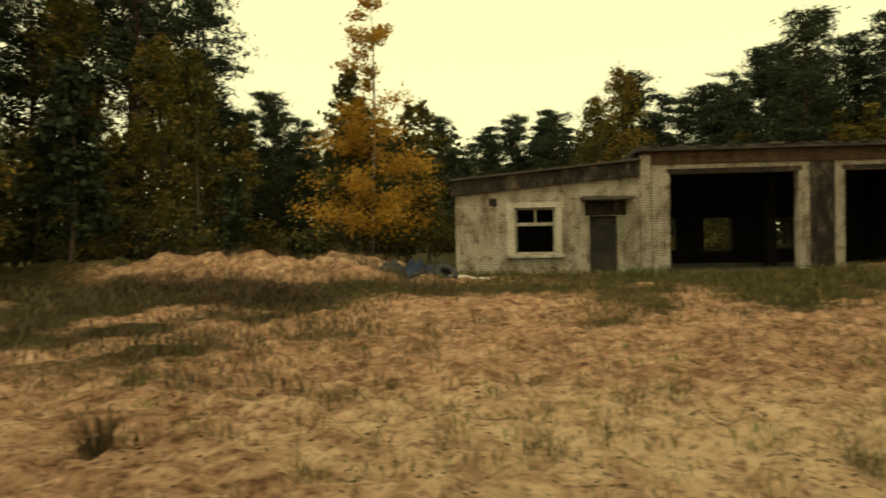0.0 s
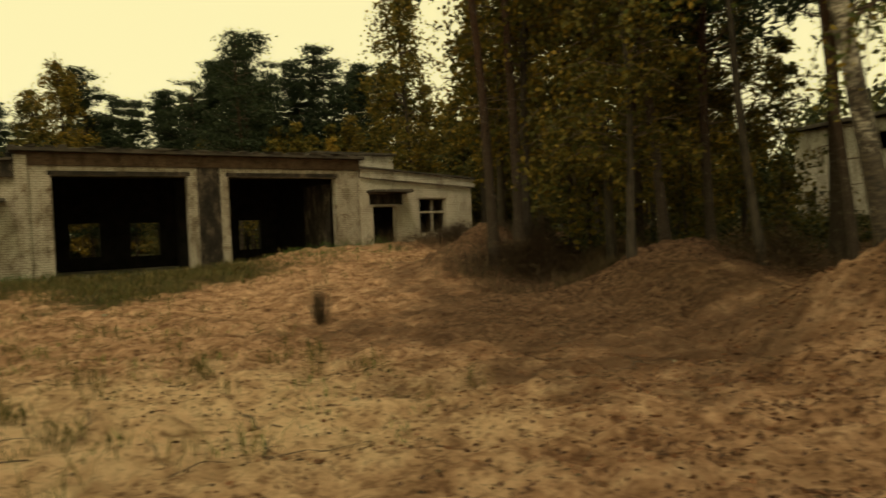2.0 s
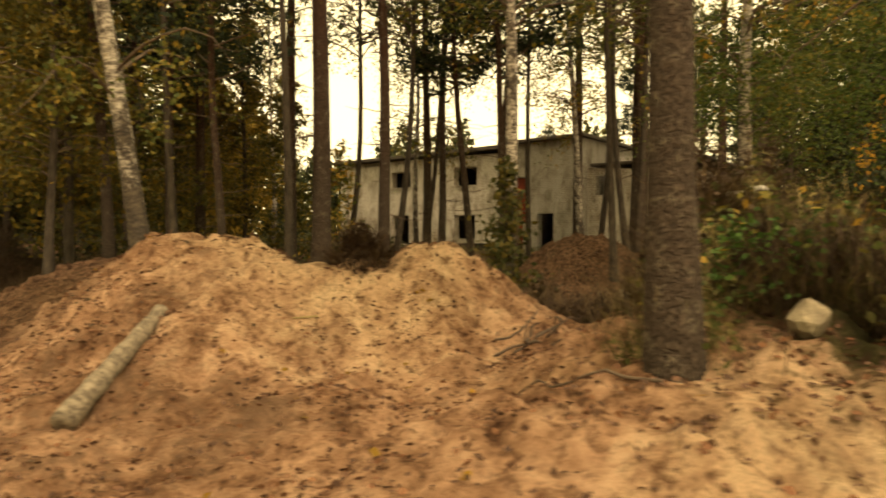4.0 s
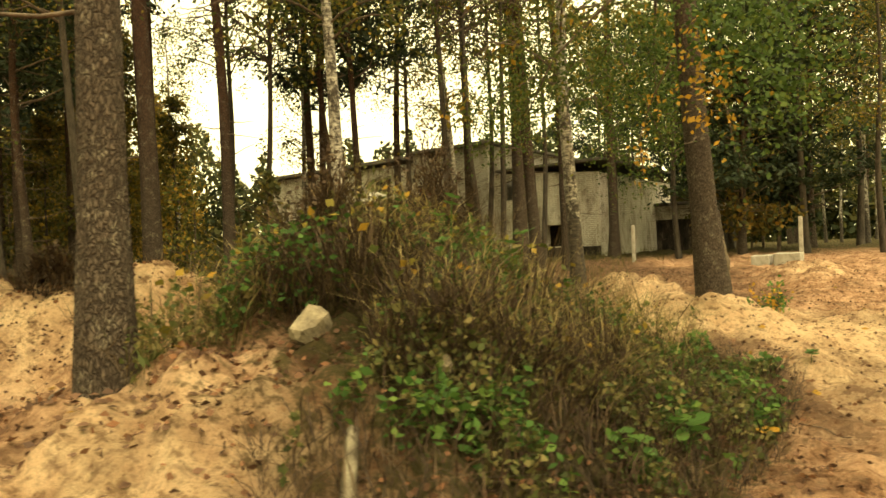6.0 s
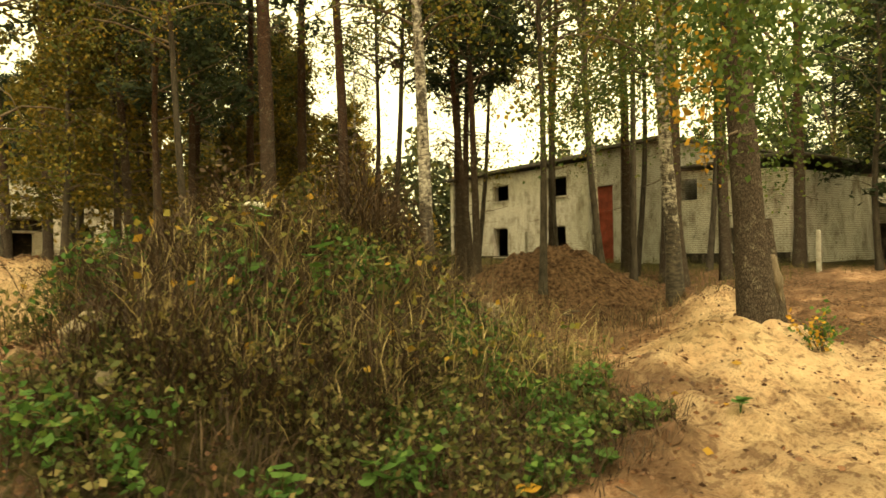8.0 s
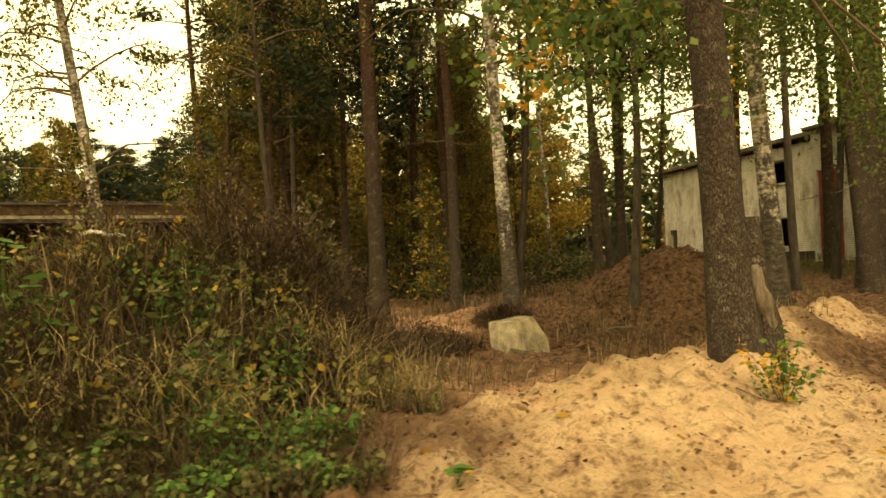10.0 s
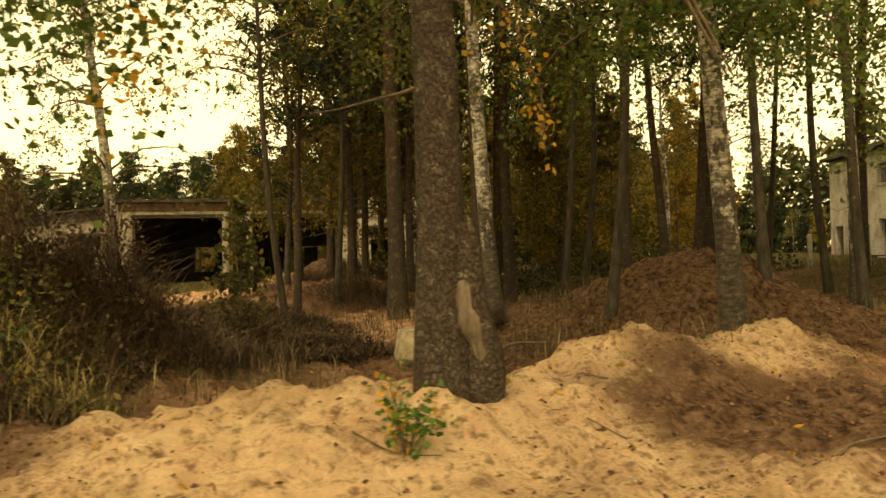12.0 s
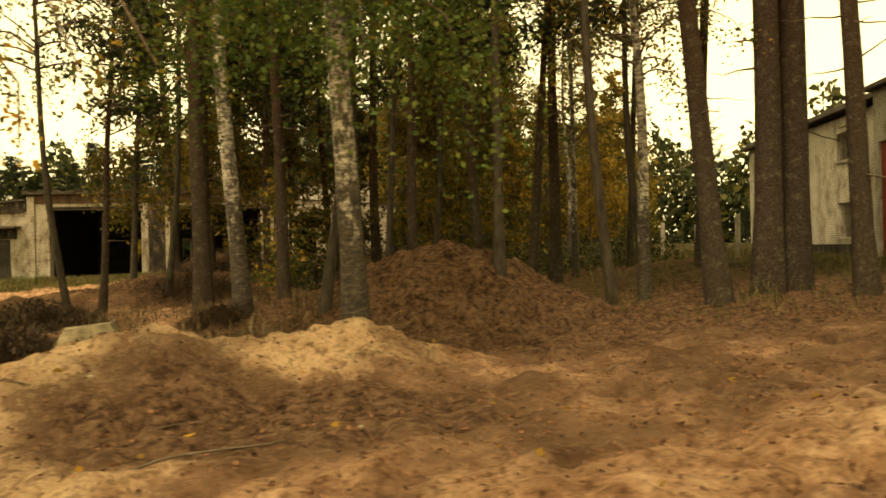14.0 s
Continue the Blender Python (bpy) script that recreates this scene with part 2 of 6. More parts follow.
M_RUST = grainy("rusted_steel", [(0.3, (0.05, 0.03, 0.02)), (0.7, (0.15, 0.08, 0.045))], 6, 60, 0.8)
M_WOOD = grainy("grey_weathered_wood", [(0.3, (0.11, 0.09, 0.065)), (0.5, (0.2, 0.17, 0.12)), (0.7, (0.32, 0.28, 0.2))], 3, 30, stretch=(1, 1, 6))
M_STONE = grainy("pale_rock", [(0.3, (0.1, 0.08, 0.055)), (0.5, (0.22, 0.18, 0.12)), (0.7, (0.36, 0.3, 0.2))], 5, 50, relief=0.03)
M_TWIG = grainy("dark_twig_bark", [(0.3, (0.05, 0.035, 0.025)), (0.7, (0.15, 0.11, 0.08))], 8, 60)
M_RUBBER = grainy("black_rubber", [(0.3, (0.015, 0.015, 0.016)), (0.7, (0.04, 0.04, 0.042))], 6, 60, 0.6)
M_BLUE = grainy("faded_blue_cloth", [(0.3, (0.012, 0.016, 0.03)), (0.7, (0.035, 0.05, 0.09))], 5, 50)
M_WHITE = grainy("dirty_white_sheet", [(0.3, (0.5, 0.48, 0.42)), (0.7, (0.75, 0.73, 0.67))], 5, 50, 0.6)
M_PINEBARK = pine_bark()
M_BIRCHBARK = birch_bark()
M_NEEDLE = leaf_mat("pine_needles", [(0.0, (0.008, 0.015, 0.008)), (0.5, (0.02, 0.033, 0.014)), (1.0, (0.045, 0.055, 0.022))], 0.1)
M_BIRCHLEAF = leaf_mat("birch_leaves_turning", [(0.0, (0.03, 0.048, 0.013)), (0.5, (0.075, 0.09, 0.022)), (0.78, (0.19, 0.15, 0.03)), (1.0, (0.42, 0.22, 0.03))], 0.3)
M_GOLD = leaf_mat("golden_leaves", [(0.0, (0.2, 0.13, 0.025)), (0.5, (0.42, 0.24, 0.04)), (1.0, (0.65, 0.34, 0.05))], 0.45)
M_SHRUB = leaf_mat("shrub_leaves", [(0.0, (0.025, 0.033, 0.012)), (0.5, (0.065, 0.066, 0.02)), (0.8, (0.16, 0.115, 0.026)), (1.0, (0.28, 0.16, 0.035))], 0.3)
M_GRASS = leaf_mat("autumn_grass", [(0.0, (0.03, 0.038, 0.012)), (0.5, (0.075, 0.075, 0.022)), (0.8, (0.17, 0.125, 0.05)), (1.0, (0.36, 0.27, 0.13))], 0.3)
M_HERB = leaf_mat("green_herbs", [(0.0, (0.025, 0.06, 0.015)), (0.6, (0.06, 0.13, 0.03)), (0.9, (0.15, 0.22, 0.05)), (1.0, (0.45, 0.42, 0.07))], 0.35)
M_DRY = leaf_mat("dry_weeds", [(0.0, (0.028, 0.019, 0.013)), (0.55, (0.075, 0.05, 0.029)), (0.85, (0.16, 0.115, 0.062)), (1.0, (0.34, 0.27, 0.16))], 0.2)
M_FALLEN = leaf_mat("fallen_leaves", [(0.0, (0.04, 0.022, 0.015)), (0.5, (0.115, 0.06, 0.036)), (0.8, (0.2, 0.09, 0.045)), (0.95, (0.38, 0.24, 0.12)), (1.0, (0.5, 0.4, 0.25))], 0.1)
M_FARWOOD = leaf_mat("far_wood_foliage", [(0.0, (0.012, 0.02, 0.009)), (0.55, (0.035, 0.043, 0.016)), (0.85, (0.09, 0.078, 0.02)), (1.0, (0.19, 0.125, 0.025))], 0.15)
M_GREYBARK = grainy("grey_leaf_tree_bark", [(0.3, (0.02, 0.016, 0.012)), (0.7, (0.075, 0.06, 0.046))], 5, 40, stretch=(2, 2, 0.6))
M_BRAMBLE = leaf_mat("bramble_leaves", [(0.0, (0.03, 0.038, 0.014)), (0.35, (0.075, 0.09, 0.028)), (0.65, (0.15, 0.13, 0.05)), (0.9, (0.26, 0.2, 0.085)), (1.0, (0.42, 0.34, 0.09))], 0.35)
M_CLEANWALL = wall_mat("clean_whitewash", (0.62, 0.57, 0.48), (0.3, 0.22, 0.15), (0.3, 0.26, 0.2), 0.68, 0.5)
M_WOUND = grainy("bare_trunk_wood", [(0.3, (0.06, 0.045, 0.03)), (0.5, (0.13, 0.1, 0.07)), (0.7, (0.22, 0.175, 0.125))], 6, 40, stretch=(4, 4, 0.6))
M_GREENLEAF = leaf_mat("broad_green_leaves", [(0.0, (0.025, 0.05, 0.012)), (0.55, (0.06, 0.1, 0.024)), (0.88, (0.13, 0.15, 0.03)), (1.0, (0.4, 0.25, 0.04))], 0.3)
M_LOG = grainy("grey_bare_log", [(0.3, (0.07, 0.055, 0.04)), (0.5, (0.16, 0.13, 0.095)), (0.7, (0.28, 0.235, 0.17))], 7, 40, stretch=(3, 1, 3))
M_TURNING = leaf_mat("leaves_turning_gold", [(0.0, (0.03, 0.036, 0.01)), (0.4, (0.08, 0.075, 0.017)), (0.7, (0.16, 0.115, 0.02)), (1.0, (0.34, 0.21, 0.03))], 0.3)
M_PALEGOLD = leaf_mat("pale_golden_leaves", [(0.0, (0.09, 0.07, 0.016)), (0.5, (0.22, 0.145, 0.025)), (1.0, (0.42, 0.26, 0.04))], 0.4)
M_STRAW = leaf_mat("bleached_straw", [(0.0, (0.1, 0.075, 0.03)), (0.5, (0.25, 0.19, 0.085)), (1.0, (0.5, 0.4, 0.2))], 0.3)
M_BRUSH = leaf_mat("brown_brush_stems", [(0.0, (0.02, 0.013, 0.009)), (0.6, (0.06, 0.037, 0.022)), (0.9, (0.13, 0.085, 0.045)), (1.0, (0.24, 0.17, 0.08))], 0.1)


# ---- mesh helpers ----
def raw_mesh(name, verts, loops, size, material, smooth=False):
    """A mesh from arrays: vertices and faces of one size."""
    verts, loops = np.asarray(verts, np.float32).reshape(-1, 3), np.asarray(loops, np.int32).ravel()
    me = bpy.data.meshes.new(name)
    me.vertices.add(len(verts))
    me.vertices.foreach_set("co", verts.ravel())
    count = len(loops) // size
    me.loops.add(len(loops))
    me.loops.foreach_set("vertex_index", loops)
    me.polygons.add(count)
    me.polygons.foreach_set("loop_start", np.arange(count, dtype=np.int32) * size)
    if smooth:
        me.polygons.foreach_set("use_smooth", np.ones(count, bool))
    me.update(calc_edges=True)
    me.materials.append(material)
    return me


def put(name, me, parent=None, label=""):
    ob = new(name, me)
    if parent:
        ob.parent = parent
    if label:
        ob["label"] = label
    return ob


def part(name, bm, material, parent, label="", smooth=False):
    me = bpy.data.meshes.new(name)
    bm.to_mesh(me)
    bm.free()
    me.materials.append(material)
    if smooth:
        for p in me.polygons:
            p.use_smooth = True
    return put(name, me, parent, label)


def empty(name, m, label, category, group="", kind=""):
    e = new(name)
    e.matrix_world = m
    return tagged(e, label, category, group, kind)


def boxes_bm(items, wear=0.0, bevel=0.0, seed=0):
    """Boxes (x0, x1, y0, y1, z0, z1) in one bmesh, corners nudged by wear and edges rounded by bevel."""
    rnd = random.Random(seed)
    bm = bmesh.new()
    for x0, x1, y0, y1, z0, z1 in items:
        v = [bm.verts.new((x + rnd.uniform(-wear, wear), y + rnd.uniform(-wear, wear), z + rnd.uniform(-wear, wear)))
             for x, y, z in ((x0, y0, z0), (x1, y0, z0), (x1, y1, z0), (x0, y1, z0), (x0, y0, z1), (x1, y0, z1), (x1, y1, z1), (x0, y1, z1))]
        for f in ((3, 2, 1, 0), (4, 5, 6, 7), (0, 1, 5, 4), (1, 2, 6, 5), (2, 3, 7, 6), (3, 0, 4, 7)):
            bm.faces.new([v[i] for i in f])
    if bevel:
        bmesh.ops.bevel(bm, geom=bm.edges[:], offset=bevel, segments=1, affect="EDGES")
    return bm


def wall_bm(x0, x1, z0, top, y0, y1, holes, wear=0.012, seed=0):
    """A wall from x0 to x1 between y0 and y1 with real openings (xa, xb, za, zb). top: height as a function of x."""
    rnd = random.Random(seed)
    xs = sorted({x0, x1, *(h[0] for h in holes), *(h[1] for h in holes)})
    bm = bmesh.new()
    for a, b in zip(xs, xs[1:]):
        mid = (a + b) / 2
        spans, low = [], z0
        for h in sorted((h for h in holes if h[0] <= mid <= h[1]), key=lambda h: h[2]):
            if h[2] > low:
                spans.append((low, h[2], h[2]))
            low = h[3]
        spans.append((low, top(a), top(b)))
        for lo, ta, tb in spans:
            v = [bm.verts.new(p) for p in ((a, y0, lo), (b, y0, lo), (b, y1, lo), (a, y1, lo), (a, y0, ta), (b, y0, tb), (b, y1, tb), (a, y1, ta))]
            for f in ((3, 2, 1, 0), (4, 5, 6, 7), (0, 1, 5, 4), (1, 2, 6, 5), (2, 3, 7, 6), (3, 0, 4, 7)):
                bm.faces.new([v[i] for i in f])
    bmesh.ops.remove_doubles(bm, verts=bm.verts[:], dist=0.0005)
    return bm


def tube(points, radii, sides=7):
    """Vertices and quads of a round rod along points."""
    pts = np.asarray(points, float)
    n = len(pts)
    tang = np.gradient(pts, axis=0)
    tang /= np.linalg.norm(tang, axis=1)[:, None] + 1e-9
    ref = np.where(np.abs(tang[:, 2:3]) > 0.9, [[1.0, 0, 0]], [[0, 0, 1.0]])
    u = np.cross(tang, ref)
    u /= np.linalg.norm(u, axis=1)[:, None] + 1e-9
    w = np.cross(tang, u)
    ang = np.linspace(0, 2 * np.pi, sides, endpoint=False)
    ring = pts[:, None] + np.asarray(radii)[:, None, None] * (np.cos(ang)[None, :, None] * u[:, None] + np.sin(ang)[None, :, None] * w[:, None])
    i, j = np.meshgrid(np.arange(n - 1), np.arange(sides), indexing="ij")
    k = (j + 1) % sides
    quads = np.stack([i * sides + j, i * sides + k, (i + 1) * sides + k, (i + 1) * sides + j], -1).reshape(-1, 4)
    return ring.reshape(-1, 3), quads


def joined(pieces):
    vs, fs, base = [], [], 0
    for v, f in pieces:
        vs.append(v)
        fs.append(f + base)
        base += len(v)
    return np.concatenate(vs), np.concatenate(fs)


def blades(centres, length, width, rng, spread=1.0, droop=0.0):
    """One pointed leaf (two triangles as a quad) at each centre, turned at random."""
    c = np.asarray(centres, float)
    n = len(c)
    a = rng.normal(size=(n, 3)) * [1, 1, spread]
    a[:, 2] -= droop
    a /= np.linalg.norm(a, axis=1)[:, None] + 1e-9
    b = np.cross(a, rng.normal(size=(n, 3)))
    b /= np.linalg.norm(b, axis=1)[:, None] + 1e-9
    nn = np.cross(a, b)
    ln = (np.asarray(length) * rng.uniform(0.6, 1.3, n))[:, None]
    wd = (np.asarray(width) * rng.uniform(0.6, 1.3, n))[:, None]
    v = np.stack([c - a * ln * 0.5, c + b * wd * 0.5 + nn * wd * 0.15, c + a * ln * 0.5, c - b * wd * 0.5 + nn * wd * 0.15], 1)
    return v.reshape(-1, 3), np.arange(4 * n).reshape(-1, 4)


def stalks(feet, height, width, rng, lean=0.3):
    """Upright grass blades from their feet, each bent once."""
    p = np.asarray(feet, float)
    n = len(p)
    h = (np.asarray(height) * rng.uniform(0.45, 1.25, n))[:, None]
    d = rng.normal(size=(n, 3)) * [1, 1, 0] * lean
    side = np.stack([-d[:, 1], d[:, 0], np.zeros(n)], 1)
    side /= np.linalg.norm(side, axis=1)[:, None] + 1e-9
    w = np.broadcast_to(np.asarray(width), (n,))[:, None] * rng.uniform(0.6, 1.4, (n, 1))
    up = np.array([0, 0, 1.0])
    m = p + h * 0.55 * up + d * h * 0.35
    t = p + h * up + d * h * rng.uniform(0.6, 1.6, (n, 1))
    v = np.stack([p, m + side * w, t, m - side * w], 1)
    return v.reshape(-1, 3), np.arange(4 * n).reshape(-1, 4)


# ---- ground ----
def smooth(v):
    v = np.clip(v, 0, 1)
    return v * v * (3 - 2 * v)


def wavy(x, y, s, k):
    """Cheap smooth noise in about -1..1."""
    return (np.sin(x * s + 1.7 * np.sin(y * s * 0.7 + k)) * np.cos(y * s * 1.1 + k * 1.3 + 1.3 * np.sin(x * s * 0.6 + k * 2.1))
            + 0.5 * np.sin(x * s * 2.3 + y * s * 1.9 + k * 3.1) * np.cos(y * s * 2.7 - x * s * 1.1 + k)) / 1.4


def grain(x, y, s, k):
    """Smooth lattice noise in -1..1 with cells of 1 / s metres."""
    u, v = np.asarray(x, float) * s + 31.7 * k, np.asarray(y, float) * s + 17.3 * k
    i, j = np.floor(u), np.floor(v)
    f, g = u - i, v - j
    f, g = f * f * (3 - 2 * f), g * g * (3 - 2 * g)

    def knot(a, b):
        h = np.sin(a * 127.1 + b * 311.7 + k * 74.7) * 43758.5453
        return h - np.floor(h)

    low = knot(i, j) * (1 - f) + knot(i + 1, j) * f
    top = knot(i, j + 1) * (1 - f) + knot(i + 1, j + 1) * f
    return 2 * (low * (1 - g) + top * g) - 1


# heaps: x, y, height, half-length, half-width, turn in degrees
HEAPS = [
    (7.2, -25.4, 1.1, 1.35, 1.05, 0), (8.05, -27.0, 1.03, 0.75, 0.65, 0), (7.85, -26.25, -0.9, 0.5, 0.34, -62), (8.9, -27.7, 0.4, 0.6, 0.5, 0), (7.0, -23.7, 0.78, 1.0, 0.8, 40), (6.0, -25.9, 0.28, 1.5, 1.3, 0), (7.5, -28.3, 0.25, 1.0, 0.8, 0), (8.6, -20.6, 0.4, 1.5, 0.9, 60),
    (11.3, -11.4, 0.75, 2.0, 1.1, 20), (11.3, -11.5, 0.5, 0.7, 0.6, 20), (10.2, -15.2, -0.35, 1.6, 1.2, 40), (11.6, -17.6, 0.8, 2.0, 1.3, 30),
    (7.5, -30.9, 0.42, 1.5, 1.0, -30), (8.7, -30.2, 0.55, 1.1, 0.6, -20), (7.2, -29.9, 0.35, 1.0, 0.6, -20), (5.9, -31.0, 0.36, 1.1, 0.8, -30), (4.7, -29.8, 0.6, 1.5, 1.2, 0), (5.7, -31.8, 0.25, 0.5, 0.4, 0), (8.8, -29.6, 0.3, 1.2, 1.0, 0),
    (10.9, -32.9, 0.36, 1.2, 0.6, 0), (12.7, -32.5, 0.3, 1.1, 0.6, 10), (14.3, -31.6, 0.58, 0.9, 0.55, 20), (16.1, -30.9, 0.5, 0.75, 0.6, 0),
    (17.75, -26.6, 1.35, 1.5, 1.2, 10), (15.0, -25.0, 0.4, 1.3, 1.0, 0), (20.5, -34.8, 0.4, 1.6, 0.7, 0),
    (-13.5, -3.6, 0.85, 3.2, 0.8, -8), (-10.0, -2.4, 0.75, 1.6, 0.8, 6), (-20.0, -3.0, 0.7, 4.0, 1.0, 10),
    (9.8, -1.6, 0.3, 1.4, 1.0, 0), (13.5, -1.6, 0.35, 2.0, 1.0, 0), (18.0, -1.8, 0.5, 2.2, 1.2, 0),
    (26.0, -20.0, 0.3, 3.0, 2.0, 60),
]


def height(x, y):
    x, y = np.asarray(x, float), np.asarray(y, float)
    z = -0.55 + 0.5 * smooth((y + 18) / 15) + 0.32 * smooth((x - 3) / 8) + 0.8 * smooth((x - 14) / 20)
    piled = 0 * x
    for cx, cy, h, a, b, turn in HEAPS:
        c, s = np.cos(np.radians(turn)), np.sin(np.radians(turn))
        u, v = ((x - cx) * c + (y - cy) * s) / a, (-(x - cx) * s + (y - cy) * c) / b
        piled = piled + h * np.exp(-0.5 * (u * u + v * v) ** 1.15)
    z = z + piled + np.clip(1.8 * piled, 0, 1) * (0.06 * wavy(x, y, 2.9, 1.5) + 0.065 * wavy(y, x, 5.9, 4.4) + 0.045 * wavy(x, y, 11.0, 2.0))
    z = z - 0.02 * np.exp(-0.5 * (((x - 12.6) / 1.6) ** 2 + ((y + 28.4) / 1.2) ** 2))
    near = np.exp(-((np.hypot(x - 6, y + 24) / 45) ** 4))
    z = z + near * (0.04 * wavy(x, y, 1.1, 0.4) + 0.03 * wavy(x, y, 3.7, 2.0) + 0.03 * wavy(x, y, 8.3, 5.0) + 0.012 * wavy(y, x, 15.0, 3.0) + 0.055 * grain(x, y, 3.1, 1) + 0.045 * grain(x, y, 6.3, 2) - 0.05 * smooth((grain(x, y, 4.3, 9) - 0.25) / 0.4))
    z = z + 0.2 * wavy(x, y, 1.9, 6.0) * smooth((-x - 5) / 3) * smooth((y + 9) / 4) * smooth((6 - y) / 6)
    inside = smooth((x + 7.2) / 0.4) * smooth((19.3 - x) / 0.4) * smooth((y - 0.2) / 0.6) * smooth((12 - y) / 0.6)
    return z * (1 - inside) + inside * -0.12


def cover(x, y):
    """How much pale sand, leaf litter and turf lies at a place."""
    def blob(cx, cy, a, b):
        return np.exp(-(((x - cx) / a) ** 2 + ((y - cy) / b) ** 2))
    pale = 0.16 + 0.6 * blob(9.7, -34.2, 1.3, 0.9) + 1.0 * blob(11.2, -33.3, 2.2, 1.3) + 0.9 * blob(13.2, -33.0, 1.6, 1.2) + 0.75 * blob(16.1, -31.0, 1.0, 0.8) + 0.6 * blob(14.4, -31.7, 0.9, 0.6) + 0.4 * blob(20.5, -34.8, 2.5, 1.2) \
        + 0.6 * blob(3.9, -31.7, 1.3, 1.0) + 0.6 * blob(4.5, -30.7, 1.0, 0.8) + 0.55 * blob(7.6, -26.2, 2.0, 1.8) + 0.45 * blob(-4, -19, 5, 3) + 0.45 * blob(1, -21.5, 3.5, 3) + 0.5 * blob(8.8, -35.0, 1.5, 0.8) + 0.5 * blob(13.2, -34.8, 1.7, 0.9) + 0.2 * blob(-12.5, -3.8, 5, 1.0) + 0.3 * blob(-9.4, -2.8, 2.2, 1.0)
    litter = 0.08 + 0.4 * blob(5.5, -30.9, 1.4, 0.9) + 0.14 * wavy(x, y, 0.8, 5.0) + 0.2 * wavy(x, y, 2.6, 2.0) + 0.5 * blob(6.2, -22.0, 3.2, 2.6) + 0.34 * blob(4.6, -27.4, 2.4, 2.0) + 0.42 * blob(17.5, -33.0, 4.0, 1.6) + 0.65 * blob(15.2, -32.6, 1.6, 0.7) + 0.25 * blob(9.0, -34.0, 1.8, 0.8) \
        + 0.9 * blob(17.8, -27.2, 3.0, 2.6) + 0.7 * blob(23, -29, 5, 5) + 0.8 * smooth((x - 12.5) / 5) * smooth((y + 31) / 3) + 0.9 * blob(13, -28.5, 3, 2.2) + 0.7 * blob(9.5, -17, 4, 4) + 0.3 * blob(5, -17.5, 3, 3) + 0.8 * blob(8.6, -31.8, 2.0, 1.5) \
        + 0.75 * blob(11, -11, 3, 2.5) + 0.5 * blob(11.6, -17.6, 3, 2.5) + 0.35 * blob(5.5, -32.6, 1.2, 0.8) + 0.2 * blob(14, -34.8, 3.5, 1.4)
    turf = 0.85 * blob(6.9, -32.1, 1.8, 0.9) + 0.72 * smooth((y + 11.0 + 3.0 * wavy(x, y, 0.45, 1.0) + 1.5 * wavy(x, y, 1.3, 2.0)) / 4) * smooth((11 - x) / 6) + 0.75 * smooth((-x - 6.5 + 2.0 * wavy(x, y, 0.6, 3.0)) / 4) * smooth((y + 20) / 6) * (0.35 + 0.65 * smooth(1.5 * wavy(x, y, 0.8, 4.0) + 0.6)) * (1 - 0.85 * blob(-13, -3.4, 6, 1.2)) * (1 - 0.8 * blob(-8.6, -2.8, 2.5, 1.2)) + 0.9 * smooth((y - 2) / 6) \
        + 0.8 * blob(7.3, -31.2, 2.2, 1.5) + 0.7 * smooth((x - 24) / 8) + 0.5 * blob(25, -22, 5, 4) + 0.6 * blob(10, -29.5, 2.4, 1.6)
    turf = turf * (1 - 0.95 * blob(-13, -3.8, 7, 1.8)) * (1 - 0.95 * blob(-8.7, -2.8, 3.2, 1.7))
    return np.clip(pale, 0, 1), np.clip(litter, 0, 1), np.clip(turf, 0, 1)


def axis_lines(lo, hi, step, reach):
    inner = np.arange(lo, hi + 1e-6, step)
    grow = np.cumsum(step * 1.16 ** np.arange(1, 80))
    grow = grow[grow < reach]
    return np.concatenate([lo - grow[::-1], inner, hi + grow])


gx, gy = axis_lines(-21, 20.5, 0.08, 900), axis_lines(-36.5, -1, 0.08, 900)
X, Y = np.meshgrid(gx, gy)
Z = height(X, Y)
ny, nx = X.shape
ii, jj = np.meshgrid(np.arange(ny - 1), np.arange(nx - 1), indexing="ij")
quads = np.stack([ii * nx + jj, ii * nx + jj + 1, (ii + 1) * nx + jj + 1, (ii + 1) * nx + jj], -1).reshape(-1, 4)
ground_me = raw_mesh("ground", np.stack([X, Y, Z], -1), quads, 4, M_GROUND, True)
attr = ground_me.color_attributes.new("cover", "FLOAT_COLOR", "POINT")
pale_w, litter_w, turf_w = cover(X, Y)
attr.data.foreach_set("color", np.stack([pale_w, litter_w, turf_w, np.ones_like(X)], -1).astype(np.float32).ravel())
ground = tagged(put("ground", ground_me), "sandy ground with heaps, leaf litter and patchy turf", "ground", kind="structure")


def on_ground(x, y, dz=0.0):
    return (x, y, float(height(x, y)) + dz)


# ---- garage ----
def sash_window(parent, x0, x1, z0, z1, y, bars):
    """A wooden window frame with its own bars; bars: list of (x0, x1, z0, z1)."""
    w = empty("window", Matrix.Identity(4), "", "")
    w.parent = parent
    f = 0.07
    part("frame", boxes_bm([(x0, x1, y, y + 0.08, z0, z0 + f), (x0, x1, y, y + 0.08, z1 - f, z1),
                            (x0, x0 + f, y, y + 0.08, z0 + f, z1 - f), (x1 - f, x1, y, y + 0.08, z0 + f, z1 - f)], 0.006, seed=3), M_FRAME, w, "flaking grey wooden frame")
    for b in bars:
        part("bar", boxes_bm([(b[0], b[1], y + 0.015, y + 0.065, b[2], b[3])], 0.004), M_FRAME, w)
    return w


